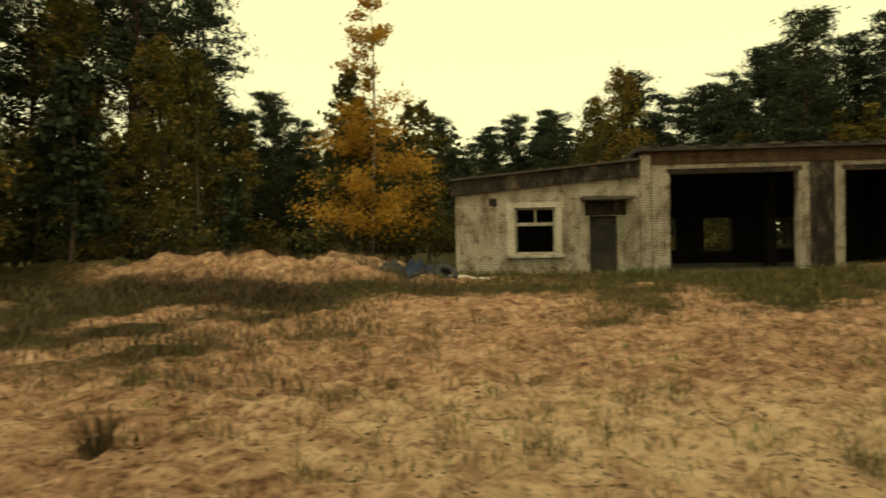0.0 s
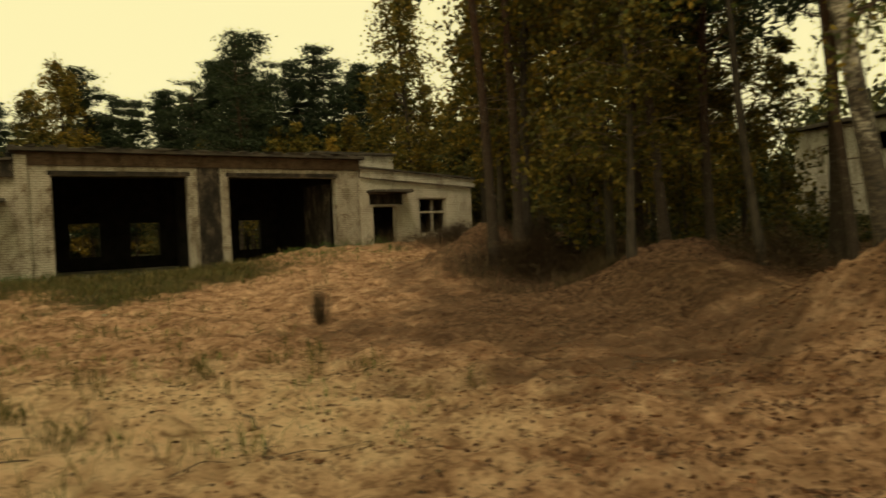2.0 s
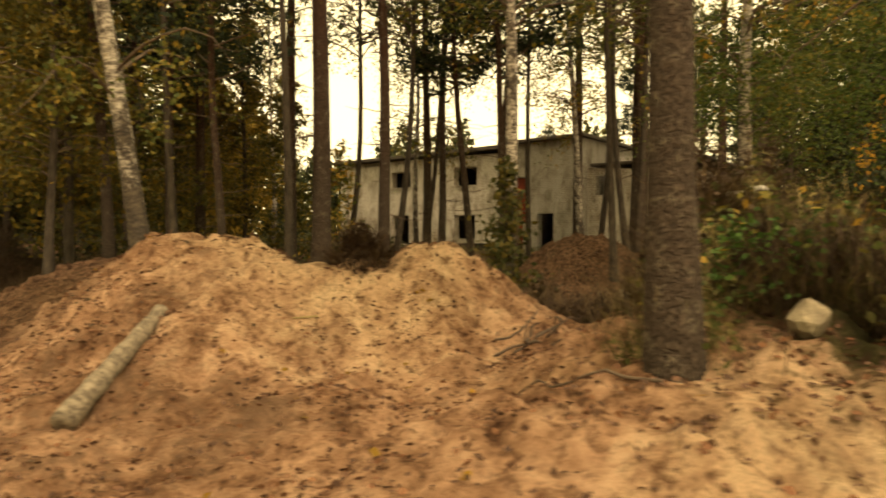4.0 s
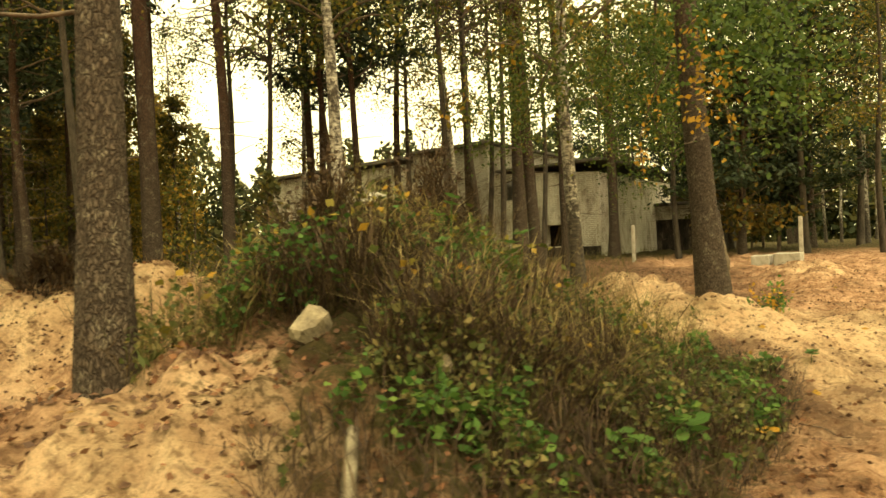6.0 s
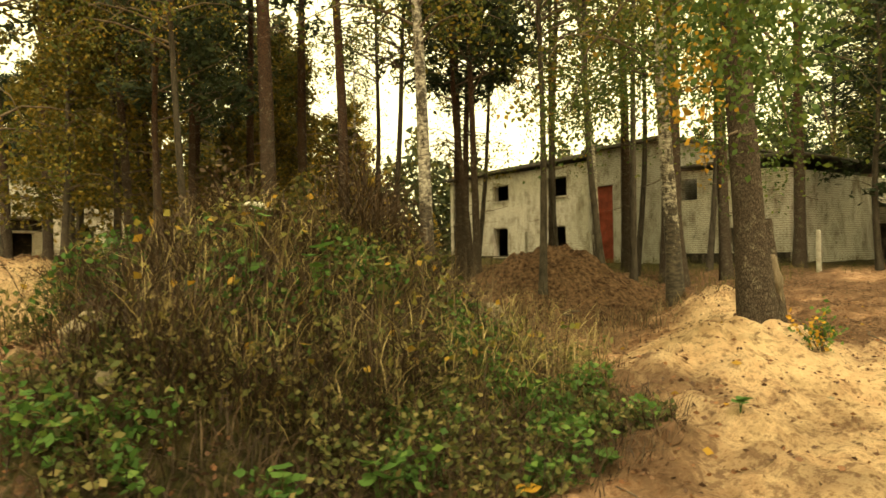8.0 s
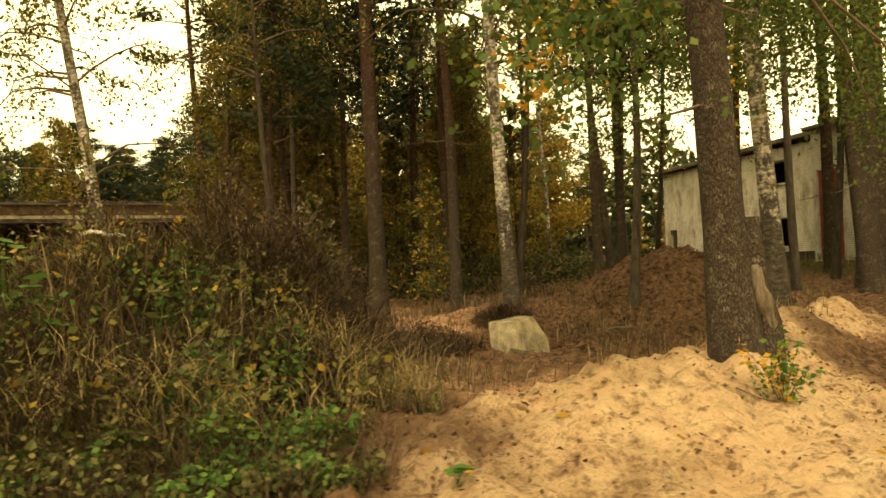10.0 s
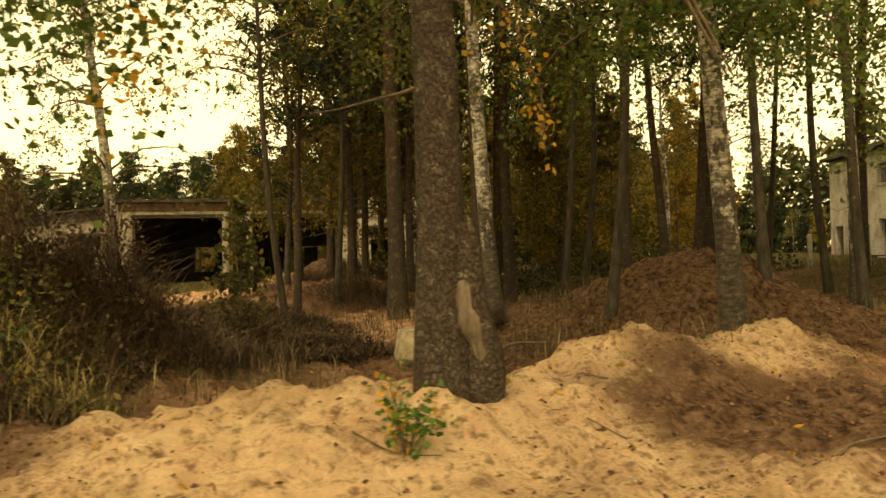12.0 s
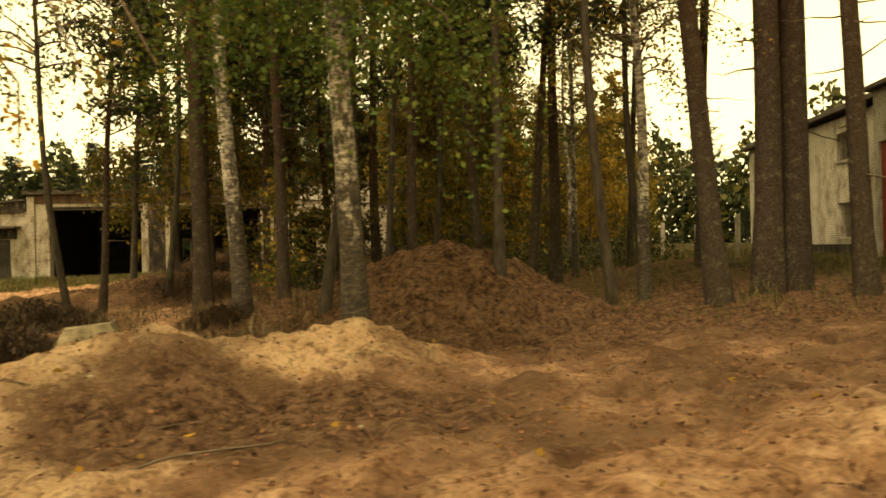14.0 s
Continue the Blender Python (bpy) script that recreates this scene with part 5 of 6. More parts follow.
def thicket():
    """The overgrown mound: stems, dry grass, leafy herbs and a few yellow leaves."""
    c, s = math.cos(radians(-24)), math.sin(radians(-24))

    def spot(n, a, b, cx=7.55, cy=-31.05):
        r, t = np.sqrt(rng.uniform(0, 1, n)), rng.uniform(0, 2 * np.pi, n)
        u, v = a * r * np.cos(t), b * r * np.sin(t)
        x, y = cx + u * c - v * s, cy + u * s + v * c
        near_rock = np.hypot(x - 5.6, y + 30.68) < 0.6
        return np.where(near_rock, x + 1.3, x), y, r

    x, y, r = spot(1600, 2.7, 1.6)
    lump = 0.55 + 0.5 * (wavy(x, y, 1.6, 2.0) > 0) + 0.3 * wavy(x, y, 3.0, 1.0)
    stuff("thicket", stalks(feet(x, y), 0.8 * (1.15 - 0.75 * r) * lump, 0.004, rng, 0.5), M_DRY, "tangle of dry brown stems on a mound", "bushes")
    x, y, r = spot(700, 2.5, 1.4)
    stuff("thicket", stalks(feet(x, y), 1.0 * (1.1 - 0.6 * r), 0.003, rng, 0.5), M_DRY, "thin bent woody stems on a mound", "bushes")
    x, y, r = spot(160, 2.2, 1.3)
    stuff("thicket", stalks(feet(x, y), 1.15 * (1.1 - 0.4 * r), 0.006, rng, 0.4), M_DRY, "tall single dry stems on a mound", "weeds")
    x, y, r = spot(7000, 2.6, 1.5)
    keep = wavy(x, y, 1.4, 5.0) > -0.3
    x, y, r = x[keep], y[keep], r[keep]
    stuff("thicket", stalks(feet(x, y), 0.45 * (1.2 - 0.7 * r), 0.004, rng, 0.8), M_GRASS, "long yellowing grass on a mound", "grass")
    x, y, r = spot(22000, 2.6, 1.5)
    keep = wavy(x, y, 2.6, 8.0) + 0.3 * wavy(x, y, 6.0, 2.0) > -0.05
    x, y, r = x[keep], y[keep], r[keep]
    p = feet(x, y)
    p[:, 2] += rng.uniform(0.03, 1.15, len(p)) * (1.12 - 0.85 * r) * (0.75 + 0.5 * wavy(x, y, 2.1, 3.0))
    stuff("thicket", blades(p, rng.choice([0.025, 0.045, 0.075], len(p)), rng.choice([0.018, 0.03, 0.045], len(p)), rng, 0.8), M_BRAMBLE, "olive leaves of brambles on a mound", "bushes")
    x, y, r = spot(6500, 2.4, 1.35, 7.6, -31.2)
    keep = wavy(x, y, 2.0, 1.0) > -0.2
    x, y, r = x[keep], y[keep], r[keep]
    p = feet(x, y)
    p[:, 2] += rng.uniform(0, 0.9, len(p)) * (1.1 - 0.7 * r)
    stuff("thicket", stalks(p, 0.22, 0.0026, rng, 1.1), M_STRAW, "pale bleached grass hanging over a mound", "grass")
    x, y, r = spot(9000, 1.5, 1.0, 6.9, -31.2)
    keep = np.hypot(x - 5.9, y + 30.9) > 0.35
    x, y, r = x[keep], y[keep], r[keep]
    p = feet(x, y)
    p[:, 2] += rng.uniform(0, 0.55, len(p)) * (1.1 - 0.7 * r)
    stuff("thicket", stalks(p, 0.3, 0.004, rng, 0.7), M_BRUSH, "fine brown weed stems on a mound", "weeds")
    x, y, r = spot(600, 2.3, 1.3)
    p = feet(x, y)
    p[:, 2] += rng.uniform(0.4, 1.05, len(p)) * (1.1 - 0.7 * r)
    stuff("herbs", blades(p, 0.075, 0.055, rng, 0.6), M_BIRCHLEAF, "large yellow-green bramble leaves on a mound", "plants")
    x, y, r = spot(12000, 2.1, 0.95, 7.2, -32.1)
    keep = wavy(x, y, 2.9, 1.0) + 0.4 * wavy(x, y, 7.0, 3.0) > 0.1
    x, y = x[keep], y[keep]
    p = feet(x, y)
    p[:, 2] += rng.uniform(0.02, 0.3, len(p)) * (0.7 + 0.5 * wavy(x, y, 3.1, 2.0))
    stuff("herbs", blades(p, 0.058, 0.042, rng, 0.45), M_HERB, "fresh green nettles at the foot of the mound", "plants")
    x, y, r = spot(9000, 2.3, 0.75, 6.95, -32.25)
    keep = wavy(x, y, 2.6, 6.0) + 0.5 * wavy(x, y, 6.5, 1.0) > -0.05
    x, y, r = x[keep], y[keep], r[keep]
    p = feet(x, y)
    p[:, 2] += rng.uniform(0.01, 0.42, len(p)) * (1.05 - 0.7 * r)
    stuff("thicket", blades(p, 0.05, 0.035, rng, 0.7), M_BRAMBLE, "low bramble leaves before the mound", "bushes")
    x, y, r = spot(5200, 2.4, 0.85, 6.95, -32.2)
    stuff("thicket", stalks(feet(x, y), 0.4 * (1.1 - 0.6 * r), 0.0035, rng, 0.8), M_BRUSH, "brown stems before the mound", "weeds")
    x, y, r = spot(7500, 1.8, 1.1, 7.4, -31.0)
    keep = wavy(x, y, 2.6, 4.0) > 0.1
    x, y, r = x[keep], y[keep], r[keep]
    p = feet(x, y)
    p[:, 2] += rng.uniform(0.25, 0.95, len(p)) * (1.1 - 0.6 * r)
    stuff("herbs", blades(p, 0.06, 0.042, rng, 0.5), M_HERB, "green bramble sprays on a mound", "plants")
    x, y, r = spot(2600, 1.4, 0.9, 8.7, -30.3)
    p = feet(x, y)
    stuff("thicket", stalks(p, 0.35, 0.005, rng, 0.8), M_BRUSH, "dark dry stems beside the hollow", "bushes")
    x, y, r = spot(15000, 1.5, 1.0, 8.6, -30.4)
    p = feet(x, y)
    p[:, 2] += rng.uniform(0.02, 0.6, len(p)) * (1.05 - 0.8 * r)
    stuff("thicket", blades(p, 0.055, 0.036, rng, 0.6), M_BRUSH, "withered brown leaves of low brambles", "bushes")


thicket()

x, y = scatter(26000, 14, 28, -17, -6, rng, lambda x, y: (wavy(x, y, 0.9, 3.0) > -0.1) * 0.9)
p = feet(x, y)
p[:, 2] += rng.uniform(0, 1.0, len(p)) ** 1.6 * 1.1 * (0.6 + 0.5 * wavy(x, y, 1.6, 1.0))
stuff("undergrowth", blades(p, 0.15, 0.1, rng, 0.8), M_FARWOOD, "dark low undergrowth between the trees", "bushes")


def brambles(cx, cy, a, b, tall, n, seed):
    """A low brown bush of bent stems and small leaves."""
    g = np.random.default_rng(seed)
    r, t = g.uniform(0, 1, n) ** 0.8, g.uniform(0, 2 * np.pi, n)
    x, y = cx + a * r * np.cos(t), cy + b * r * np.sin(t)
    e = empty("bush", Matrix.Identity(4), "leafless brown bush of thin tangled stems", "bush", "brown bushes")
    q = feet(x, y)
    q[:, 2] += g.uniform(0, 0.8, n) * tall * (1.1 - 0.9 * r) * (0.7 + 0.4 * wavy(x, y, 3.0, seed))
    lo = stalks(q, 0.12 + 0.2 * tall * (1 - 0.5 * r), 0.005, g, 1.1)
    tagged(put("stem", raw_mesh("stem", *lo, 4, M_BRUSH), e), kind="stuff")
    p = feet(x[: n // 2], y[: n // 2])
    p[:, 2] += g.uniform(0.05, 0.95, len(p)) * tall * (1.1 - 0.9 * r[: n // 2])
    tagged(put("foliage", raw_mesh("foliage", *blades(p, 0.06, 0.035, g, 0.7), 4, M_BRUSH), e), kind="stuff")


for k, (cx, cy, a, b, tall) in enumerate(((10.6, -13.3, 1.6, 1.0, 0.9), (11.4, -13.4, 1.5, 0.9, 1.1), (12.7, -12.2, 1.5, 0.9, 1.2), (7.65, -26.4, 0.45, 0.4, 0.7), (8.0, -26.1, 0.5, 0.4, 0.7), (7.4, -26.65, 0.35, 0.3, 0.45), (13.2, -9.0, 1.6, 1.0, 0.9), (16.5, -2.2, 2.0, 0.9, 0.9), (13.2, -14.5, 1.6, 1.4, 1.0), (10.4, -24.2, 1.2, 1.0, 0.6),
                                           (11.5, -28.0, 1.0, 0.7, 0.5), (13.95, -26.1, 0.6, 0.5, 0.28), (-15, -6, 3, 1.2, 0.8), (-11, -9, 2, 1, 0.6), (12.3, -19.6, 1.5, 1.2, 1.0), (10.0, -26.2, 1.0, 1.1, 0.9), (10.4, -27.7, 1.2, 0.9, 0.8), (9.4, -30.0, 1.1, 0.7, 1.5), (8.6, -30.4, 1.2, 0.7, 1.4), (7.4, -29.9, 1.2, 0.6, 1.1), (9.9, -28.6, 1.0, 0.7, 0.6), (8.9, -31.5, 0.7, 0.45, 0.6), (10.9, -24.9, 1.1, 0.9, 0.55), 
                                           (19.0, -22.5, 1.5, 1.0, 0.7), (16.8, -22.8, 1.3, 1.0, 0.8))):
    brambles(cx, cy, a, b, tall, int(2600 * min(1, 0.3 + 1.2 * a * b)), 60 + k)


# fallen leaves and clods
def carpet(n, x0, x1, y0, y1, size, material, name, label, weight, slim=0.7):
    x, y = scatter(n, x0, x1, y0, y1, rng, weight)
    p = feet(x, y)
    p[:, 2] += 0.012
    return stuff(name, blades(p, size, size * slim, rng, 0.18), material, label, "leaves")


carpet(80000, 0, 24, -36.5, -17, 0.045, M_FALLEN, "fallen_leaves", "fallen brown and orange leaves on the sand", lambda x, y: 0.16 + 0.6 * cover(x, y)[1] * (wavy(x, y, 1.7, 3.0) > -0.5))
carpet(16000, -10, 8, -27, -12, 0.06, M_DRY, "fallen_leaves", "bark scraps and dead leaves on the sand", lambda x, y: 0.1 + 0.7 * (wavy(x, y, 2.2, 8.0) > 0.25), 0.4)
carpet(26000, 1.5, 9.5, -33.5, -22.5, 0.05, M_FALLEN, "fallen_leaves", "red-brown fallen leaves strewn over the sand heap", lambda x, y: 0.2 + 0.6 * (grain(x, y, 1.4, 3) > 0.1))
carpet(900, 2, 20, -36, -24, 0.075, M_GOLD, "fallen_leaves", "scattered yellow leaves on the sand", lambda x, y: 0.25 + 0 * x)


# ---- loose things ----
def rough_rock(name, x, y, sx, sy, sz, seed, label, sink=0.25, cuts=2):
    rng_ = random.Random(seed)
    bm = bmesh.new()
    bmesh.ops.create_icosphere(bm, subdivisions=cuts, radius=1.0)
    planes = [(Vector((rng_.uniform(-1, 1), rng_.uniform(-1, 1), rng_.uniform(-0.3, 1))).normalized(), rng_.uniform(0.62, 0.85)) for _ in range(7)]
    for v in bm.verts:
        for nrm, d in planes:
            over = v.co.dot(nrm) - d
            if over > 0:
                v.co -= nrm * over
        v.co += Vector((rng_.uniform(-1, 1), rng_.uniform(-1, 1), rng_.uniform(-1, 1))) * 0.03
        v.co = Vector((v.co.x * sx, v.co.y * sy, v.co.z * sz))
    ob = part(name, bm, M_STONE, None)
    ob.matrix_world = pose(*on_ground(x, y, sz * (1 - 2 * sink) * 0.7), 0, 0, seed * 37)
    return tagged(ob, label, "rock")


def hewn_rock(name, x, y, sx, sy, sz, seed, label):
    g = random.Random(seed)
    bm = bmesh.new()
    for k in range(26):
        z = g.choice((-1, -0.2, 0.8, 1.0))
        f = 1.0 if z < 0.5 else 0.66
        a = g.uniform(0, 2 * math.pi)
        c, s = math.cos(a), math.sin(a)
        q = f / max(abs(c), abs(s)) * g.uniform(0.85, 1.0)
        bm.verts.new((c * q * sx, s * q * sy, z * sz + 0.12 * sz * c))
    hull = bmesh.ops.convex_hull(bm, input=bm.verts[:])
    bmesh.ops.delete(bm, geom=[v for v in bm.verts if not v.link_faces], context="VERTS")
    ob = part(name, bm, M_STONE, None)
    ob.matrix_world = pose(*on_ground(x, y, sz * 0.75), 0, 0, 12)
    return tagged(ob, label, "rock")


hewn_rock("boulder", 12.78, -28.45, 0.47, 0.38, 0.27, 3, "flat-topped angular pale boulder lying in the hollow")
rough_rock("rock", 6.05, -30.63, 0.17, 0.13, 0.13, 5, "pale yellow rock among dry weeds", 0.08)
rough_rock("rock", 5.8, -31.6, 0.075, 0.055, 0.065, 6, "small grey rock among weeds", 0.0)
for k, (x, y, s) in enumerate(((14.13, -32.31, 0.05), (5.09, -22.51, 0.05), (15.5, -30.9, 0.05), (10.5, -33.9, 0.04), (2.0, -21.4, 0.05), (5.4, -29.9, 0.06), (16.2, -33.1, 0.04), (13.4, -33.6, 0.035), (-3.1, -14.5, 0.07), (1.0, -12.4, 0.08))):
    tagged(rough_rock("pebble", x, y, s, s * 0.8, s * 0.6, 20 + k, "small pale stone on the sand", 0.1, 1), category="stone", group="pebbles")


def rod(name, points, r0, r1, material, label, category, sides=8, group="", knots=0.0):
    p = np.asarray(points, float)
    t = np.linspace(0, 1, 12)
    q = np.stack([np.interp(t, np.linspace(0, 1, len(p)), p[:, a]) for a in range(3)], 1)
    rr = np.linspace(r0, r1, 12) * (1 + knots * np.sin(np.arange(12) * 2.4))
    v, f = tube(q, rr, sides)
    n = len(v)
    me = raw_mesh(name, v, f, 4, material, True)
    bm = bmesh.new()
    bm.from_mesh(me)
    bmesh.ops.holes_fill(bm, edges=[e for e in bm.edges if e.is_boundary], sides=0)
    bm.to_mesh(me)
    bm.free()
    return tagged(put(name, me), label, category, group)


def lying(x0, y0, x1, y1, lift, n=5, wob=0.0, seed=0):
    g = random.Random(seed)
    out = []
    for k in range(n):
        f = k / (n - 1)
        x, y = x0 + (x1 - x0) * f + g.uniform(-wob, wob), y0 + (y1 - y0) * f + g.uniform(-wob, wob)
        out.append((x, y, float(height(x, y)) + lift))
    return out


rod("stump", [on_ground(8.75, -33.3, -0.05), on_ground(8.72, -33.28, 0.07)], 0.12, 0.09, M_RUST, "low dark rotten stump beside the sand", "stump", 9)
rod("log", [on_ground(4.5, -26.12, 0.06), on_ground(5.75, -25.64, 0.05)], 0.09, 0.065, M_LOG, "grey barkless log lying up the sand heap", "log", 12, knots=0.1)
rod("branch", lying(-1.62, -21.04, -0.54, -21.22, 0.02, 6, 0.04, 2), 0.014, 0.006, M_TWIG, "dead branch lying on the sand", "branch", 6)
rod("branch", lying(4.9, -29.95, 5.7, -28.9, 0.02, 6, 0.06, 3), 0.011, 0.006, M_TWIG, "dead bent branch lying on the sand", "branch", 6)
rod("branch", lying(1.09, -21.02, 1.16, -21.67, 0.015, 6, 0.05, 1300), 0.01, 0.005, M_TWIG, "thin dead branch lying on the sand", "branch", 6)
rod("branch", lying(0.96, -21.89, 0.82, -22.45, 0.015, 6, 0.05, 1420), 0.01, 0.005, M_TWIG, "thin dead branch lying on the sand", "branch", 6)
rod("branch", lying(-0.05, -19.84, -0.10, -20.45, 0.015, 6, 0.05, 970), 0.01, 0.005, M_TWIG, "thin dead branch lying on the sand", "branch", 6)
rod("plank", lying(4.78, -31.6, 5.3, -31.35, 0.02, 3), 0.04, 0.03, M_WOOD, "weathered splinter of wood on the sand", "plank", 4)
rod("branch", lying(14.6, -33.6, 15.7, -33.2, 0.015, 6, 0.08, 4), 0.012, 0.006, M_TWIG, "dead branch lying on the leaf litter", "branch", 6)
rod("branch", lying(13.6, -29.6, 14.3, -29.2, 0.25, 5, 0.12, 9), 0.025, 0.015, M_TWIG, "bent dead branch above the hollow", "branch", 6)
for k in range(46):
    g = random.Random(100 + k)
    bx, by = (g.uniform(-6, 6), g.uniform(-24, -15)) if k < 34 else (g.uniform(5, 20), g.uniform(-35.3, -31))
    a, ln = g.uniform(0, 6.28), g.uniform(0.2, 0.7)
    rod("twig", lying(bx, by, bx + ln * math.cos(a), by + ln * math.sin(a), 0.01, 5, 0.03, k), 0.006, 0.003, M_TWIG, "thin dead twig on the sand", "twig", 5, "twigs on the sand")
for k in range(9):
    g = random.Random(300 + k)
    bx, by = g.uniform(6.9, 7.7), g.uniform(-28.9, -28.3)
    a, ln = g.uniform(-0.4, 0.6), g.uniform(0.5, 1.1)
    rod("branch", lying(bx, by, bx + ln * math.cos(a), by + ln * math.sin(a), 0.04 + 0.02 * k, 5, 0.05, k), 0.014, 0.006, M_TWIG, "dead branch in a brushwood pile", "branch", 5, "brushwood pile")


def post(x, y, h, label="grey concrete fence post", mat=None):
    bm = boxes_bm([(-0.07, 0.07, -0.06, 0.06, -0.3, h)], 0.006, 0.012, int(x * 10))
    ob = part("fence_post", bm, mat or M_CONC, None)
    ob.matrix_world = pose(*on_ground(x, y), 0.5, -1, x * 13)
    return tagged(ob, label, "post", "old fence posts")


for x, y, h in ((27.19, -32.65, 1.3), (27.6, -29.9, 1.3), (27.0, -35.2, 1.3), (29.0, -15.0, 1.35), (28.6, -18.2, 1.35), (29.4, -11.6, 1.3), (28.2, -21.5, 1.3)):
    post(x, y, h)

block = part("concrete_block", boxes_bm([(-0.35, 0.35, -0.25, 0.25, -0.1, 0.32), (0.45, 0.95, -0.25, 0.25, -0.1, 0.28)], 0.02, 0.02), M_CONC, None)
block.matrix_world = pose(*on_ground(24.0, -34.6), 0, 0, 75)
tagged(block, "broken concrete blocks beside a sand heap", "block")

shed = empty("low_shed", pose(38.2, -26.5, 0.4, 0, 0, -99), "low dark shed with a whitish upper wall", "building")
part("wall", boxes_bm([(-1, 6.5, 0, 3.5, 0.0, 1.7)], 0.01, 0.01), M_SOOTSHADE, shed, "dark lower wall")
part("wall", boxes_bm([(-1, 6.5, 0.01, 3.5, 1.704, 2.4)], 0.01, 0.01), M_PLASTER, shed, "whitish upper wall")
part("roof", boxes_bm([(-1.2, 6.7, -0.25, 3.8, 2.404, 2.52)], 0.02, 0.02), M_ROOF, shed)

# junk beside the garage
tyre_bm = bmesh.new()
ring = [(0.3 + 0.11 * math.cos(a), 0.1 * math.sin(a)) for a in np.linspace(0, 2 * math.pi, 10, endpoint=False)]
rows = [[tyre_bm.verts.new((r * math.cos(b), r * math.sin(b), z)) for r, z in ring] for b in np.linspace(0, 2 * math.pi, 24, endpoint=False)]
for i in range(24):
    for j in range(10):
        tyre_bm.faces.new((rows[i][j], rows[(i + 1) % 24][j], rows[(i + 1) % 24][(j + 1) % 10], rows[i][(j + 1) % 10]))
tyre = part("tyre", tyre_bm, M_RUBBER, None, smooth=True)
tyre.matrix_world = pose(*on_ground(-7.0, -3.5, 0.2), 38, 0, 25)
tagged(tyre, "worn black tyre propped in a junk heap", "tyre")


def cloth(name, x, y, sx, sy, tall, mat, seed, label):
    g = np.random.default_rng(seed)
    n = 16
    u, v = np.meshgrid(np.linspace(-1, 1, n), np.linspace(-1, 1, n))
    px, py = x + u * sx * (1 + 0.12 * np.sin(v * 5 + seed)), y + v * sy * (1 + 0.12 * np.cos(u * 6 + seed))
    pz = height(px, py) + 0.015 + tall * np.clip(1 - u * u, 0, 1) * np.clip(1 - v * v, 0, 1) * (0.75 + 0.35 * np.sin(u * 6 + seed) * np.cos(v * 5 + 2 * seed)) + g.uniform(0, 0.02, (n, n))
    a, b = np.meshgrid(np.arange(n - 1), np.arange(n - 1), indexing="ij")
    f = np.stack([a * n + b, a * n + b + 1, (a + 1) * n + b + 1, (a + 1) * n + b], -1).reshape(-1, 4)
    tagged(put(name, raw_mesh(name, np.stack([px, py, pz], -1), f, 4, mat, True)), label, "rubbish")


cloth("crumpled_cloth", -7.9, -3.3, 0.55, 0.4, 0.75, M_BLUE, 1, "crumpled dark blue cloth thrown down beside the garage")
cloth("crumpled_cloth", -8.7, -3.5, 0.5, 0.4, 0.5, M_RUBBER, 2, "crumpled black cloth thrown down beside the garage")
cloth("crumpled_cloth", -7.2, -3.0, 0.35, 0.3, 0.55, M_RUBBER, 4, "crumpled black cloth thrown down beside the garage")
cloth("plastic_sheet", -6.3, -3.2, 0.75, 0.3, 0.05, M_WHITE, 3, "dirty white plastic sheet on the grass")

# ---- single plants ----
def lobed_leaf(r, rng_):
    """A round leaf with a scalloped rim and a dished middle, as vertices and triangles of a fan."""
    n = 14
    a = np.linspace(0, 2 * np.pi, n, endpoint=False)
    rim = r * (1 + 0.09 * np.cos(a * 5) - 0.35 * np.exp(-((a - np.pi) / 0.35) ** 2)) * rng_.uniform(0.93, 1.07, n)
    v = np.concatenate([[[0, 0, 0]], np.stack([rim * np.cos(a), rim * np.sin(a), 0.22 * rim + rng_.normal(size=n) * 0.05 * r], 1)])
    return v, np.array([(0, 1 + k, 1 + (k + 1) % n) for k in range(n)])


def broad_plant(x, y, lift, size, count, material, seed, label):
    """A low plant: thin stalks, each with one broad leaf."""
    g = np.random.default_rng(seed)
    e = empty("broad_leaf_plant", Matrix.Translation(on_ground(x, y)), label, "plant", "broad-leaved plants")
    for k in range(count):
        a, d = g.uniform(0, 2 * np.pi), (g.uniform(0.3, 1.3) * size if count > 1 else 0.02)
        tip = np.array([d * np.cos(a), d * np.sin(a), lift * g.uniform(0.7, 1.2)])
        put("stalk", raw_mesh("stalk", *tube([np.zeros(3), tip * [0.4, 0.4, 0.7], tip], [0.004, 0.003, 0.002], 4), 4, M_HERB, True), e)
        v, f = lobed_leaf(size * g.uniform(0.6, 1.1), g)
        turn = np.array((Matrix.Rotation(g.uniform(0, 6.28), 3, "Z") @ Matrix.Rotation(g.uniform(-0.5, 0.5), 3, "X")))
        put("leaf", raw_mesh("leaf", v @ turn.T + tip, f, 3, material), e)


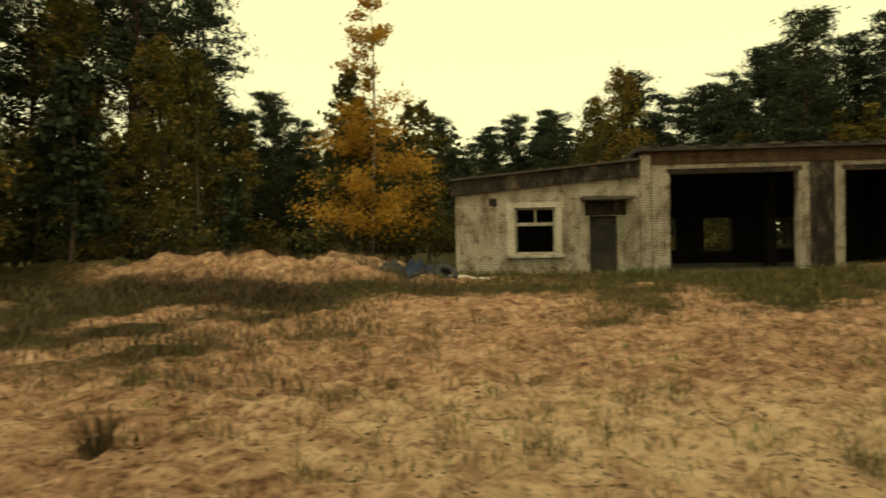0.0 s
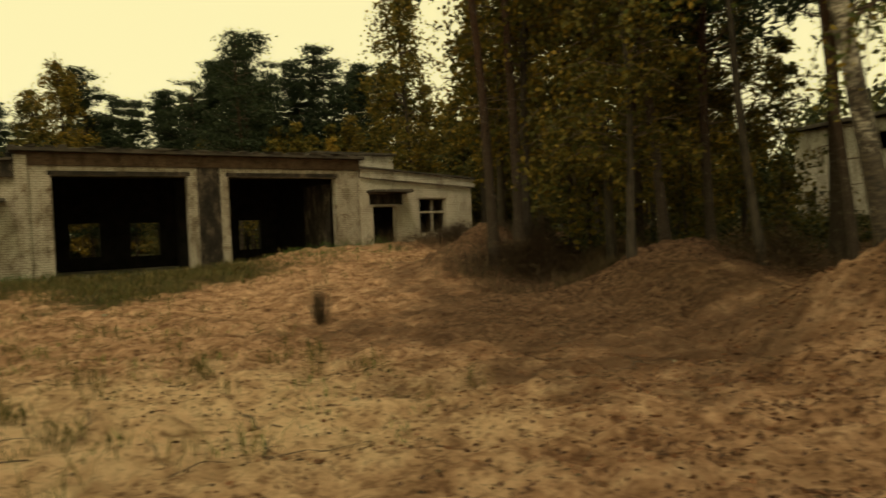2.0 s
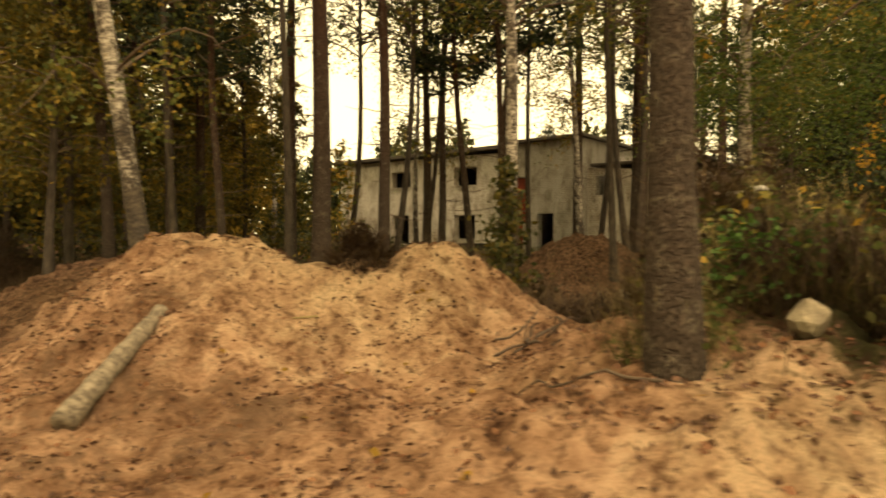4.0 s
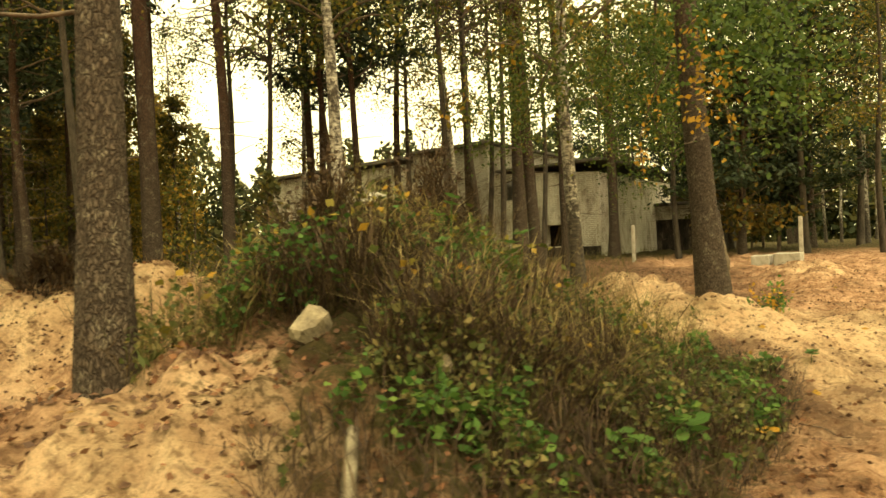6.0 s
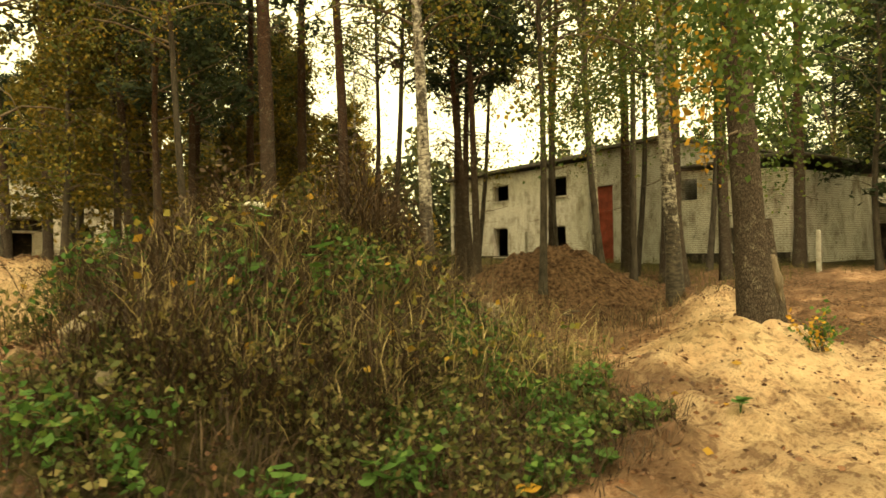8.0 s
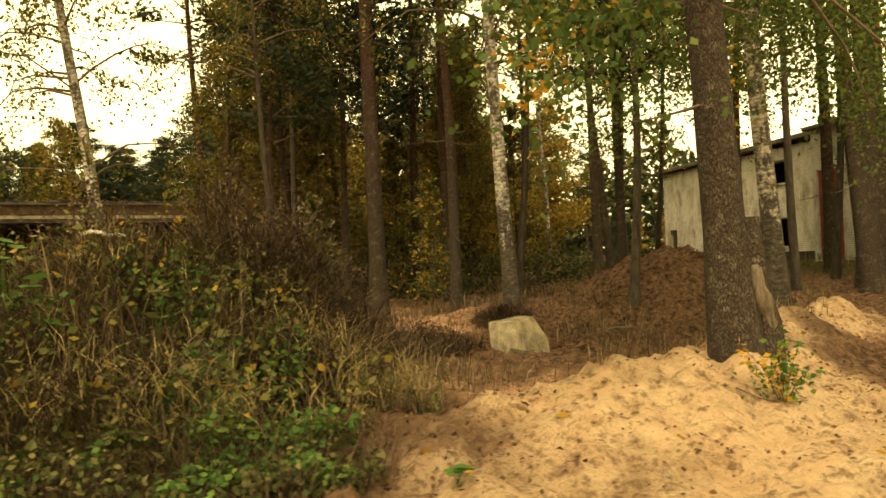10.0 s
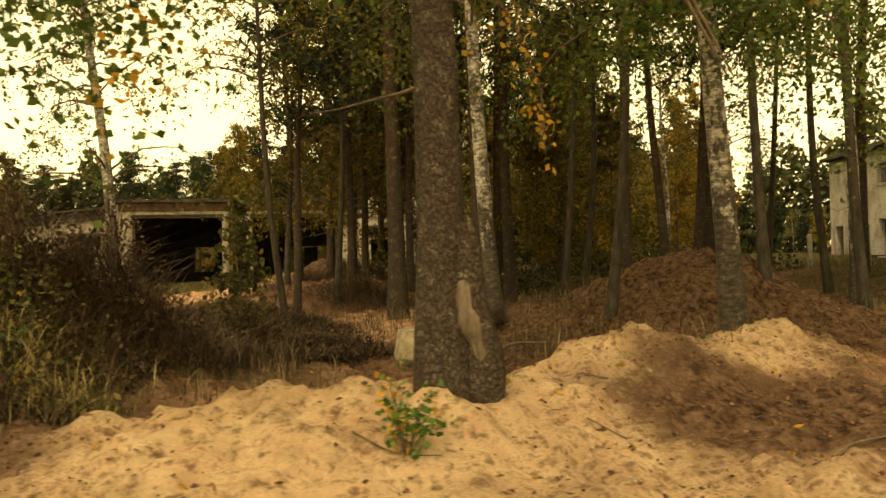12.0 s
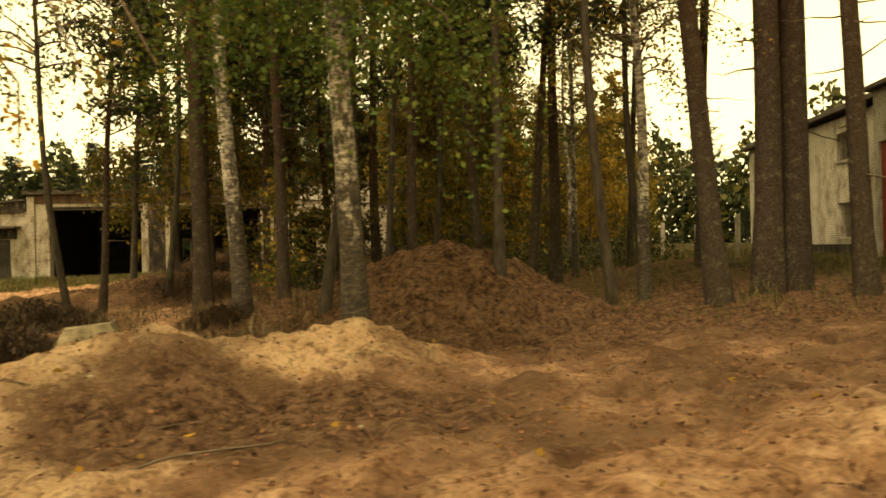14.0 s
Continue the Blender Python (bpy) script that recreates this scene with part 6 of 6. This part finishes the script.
for k, (x, y, lift, size, count, mat, label) in enumerate((
        (7.38, -33.14, 0.1, 0.075, 1, M_GOLD, "single broad yellow leaf on a short stalk"), (7.97, -33.25, 0.1, 0.075, 3, M_HERB, "low plant with broad green leaves"),
        (7.6, -33.05, 0.12, 0.06, 3, M_HERB, "low plant with broad green leaves"), (8.5, -33.0, 0.1, 0.07, 4, M_HERB, "low plant with broad green leaves"),
        (6.3, -32.5, 0.25, 0.07, 6, M_HERB, "low plant with broad green leaves"), (6.7, -32.7, 0.2, 0.07, 6, M_HERB, "low plant with broad green leaves"),
        (7.2, -31.6, 0.85, 0.08, 5, M_HERB, "tall leafy green plant on the mound"), (7.9, -31.4, 0.8, 0.07, 5, M_BRAMBLE, "tall leafy yellow-green plant on the mound"),
        (6.9, -31.2, 0.95, 0.08, 5, M_HERB, "tall leafy green plant on the mound"), (8.4, -31.7, 0.6, 0.07, 5, M_BRAMBLE, "tall leafy yellow-green plant on the mound"),
        (9.0, -34.6, 0.08, 0.06, 4, M_HERB, "low plant with broad green leaves"), (9.3, -33.6, 0.1, 0.06, 3, M_HERB, "low plant with broad green leaves"))):
    broad_plant(x, y, lift, size, count, mat, 500 + k, label)


def sprouts(x, y, wide, tall, seed):
    """A loose clump of thin shoots with small green and yellow leaves."""
    g = np.random.default_rng(seed)
    e = empty("sprouting_shrub", Matrix.Translation(on_ground(x, y)), "small shrub with green and yellowing leaves on sand", "shrub")
    shoots, green, yellow = [], [], []
    for k in range(16):
        tip = np.array([g.normal() * wide, g.normal() * wide, tall * g.uniform(0.45, 1.1)])
        line = np.array([tip * [0.1, 0.1, 0.0], tip * [0.45, 0.45, 0.6], tip])
        shoots.append(tube(line, [0.004, 0.003, 0.0015], 4))
        f = g.uniform(0.35, 1.05, 16)[:, None]
        (yellow if k % 4 == 0 else green).append(tip * np.concatenate([f, f, f], 1) + g.normal(size=(16, 3)) * 0.045)
    put("shoot", raw_mesh("shoot", *joined(shoots), 4, M_TWIG, True), e)
    tagged(put("foliage", raw_mesh("foliage", *blades(np.concatenate(green), 0.055, 0.04, g, 0.7), 4, M_HERB), e, "small green leaves"), kind="stuff")
    tagged(put("foliage", raw_mesh("foliage", *blades(np.concatenate(yellow), 0.055, 0.04, g, 0.7), 4, M_GOLD), e, "yellow leaves"), kind="stuff")


sprouts(12.03, -33.5, 0.13, 0.42, 9)


def umbel(x, y, top, seed):
    """A tall dry stem that carries a flat white flower head."""
    g = np.random.default_rng(seed)
    x, y, z = on_ground(x, y)
    h = top - z
    e = empty("umbel_flower", Matrix.Translation((x, y, z)), "tall dry stem with a flat white flower head", "plant")
    put("stem", raw_mesh("stem", *tube([(0, 0, 0), (0.02, 0.01, h * 0.5), (0, 0, h)], [0.006, 0.005, 0.003], 5), 4, M_BRUSH, True), e)
    rays, heads = [], []
    for k in range(14):
        a, d = g.uniform(0, 6.28), g.uniform(0.01, 0.075)
        p = np.array([d * np.cos(a), d * np.sin(a), h + 0.05 - 3 * d * d])
        rays.append(tube([(0, 0, h), p], [0.0015, 0.001], 3))
        heads.append(p + g.normal(size=(12, 3)) * [0.014, 0.014, 0.005])
    put("ray", raw_mesh("ray", *joined(rays), 4, M_BRUSH), e)
    tagged(put("flower_head", raw_mesh("flower_head", *blades(np.concatenate(heads), 0.02, 0.018, g, 0.4), 4, M_WHITE), e, "flat white flower head"), kind="stuff")


umbel(7.62, -30.18, 1.38, 3)
umbel(7.45, -30.36, 1.4, 4)
strip = part("wooden_strip", boxes_bm([(-0.12, 0.12, -0.012, 0.012, 0.0, 0.012)], 0.003, 0.002, 3), M_STRAW, None)
strip.matrix_world = pose(*on_ground(6.48, -26.63, 0.015), 0, -4, -52)
tagged(strip, "short yellowish strip of wood on the sand heap", "wood")
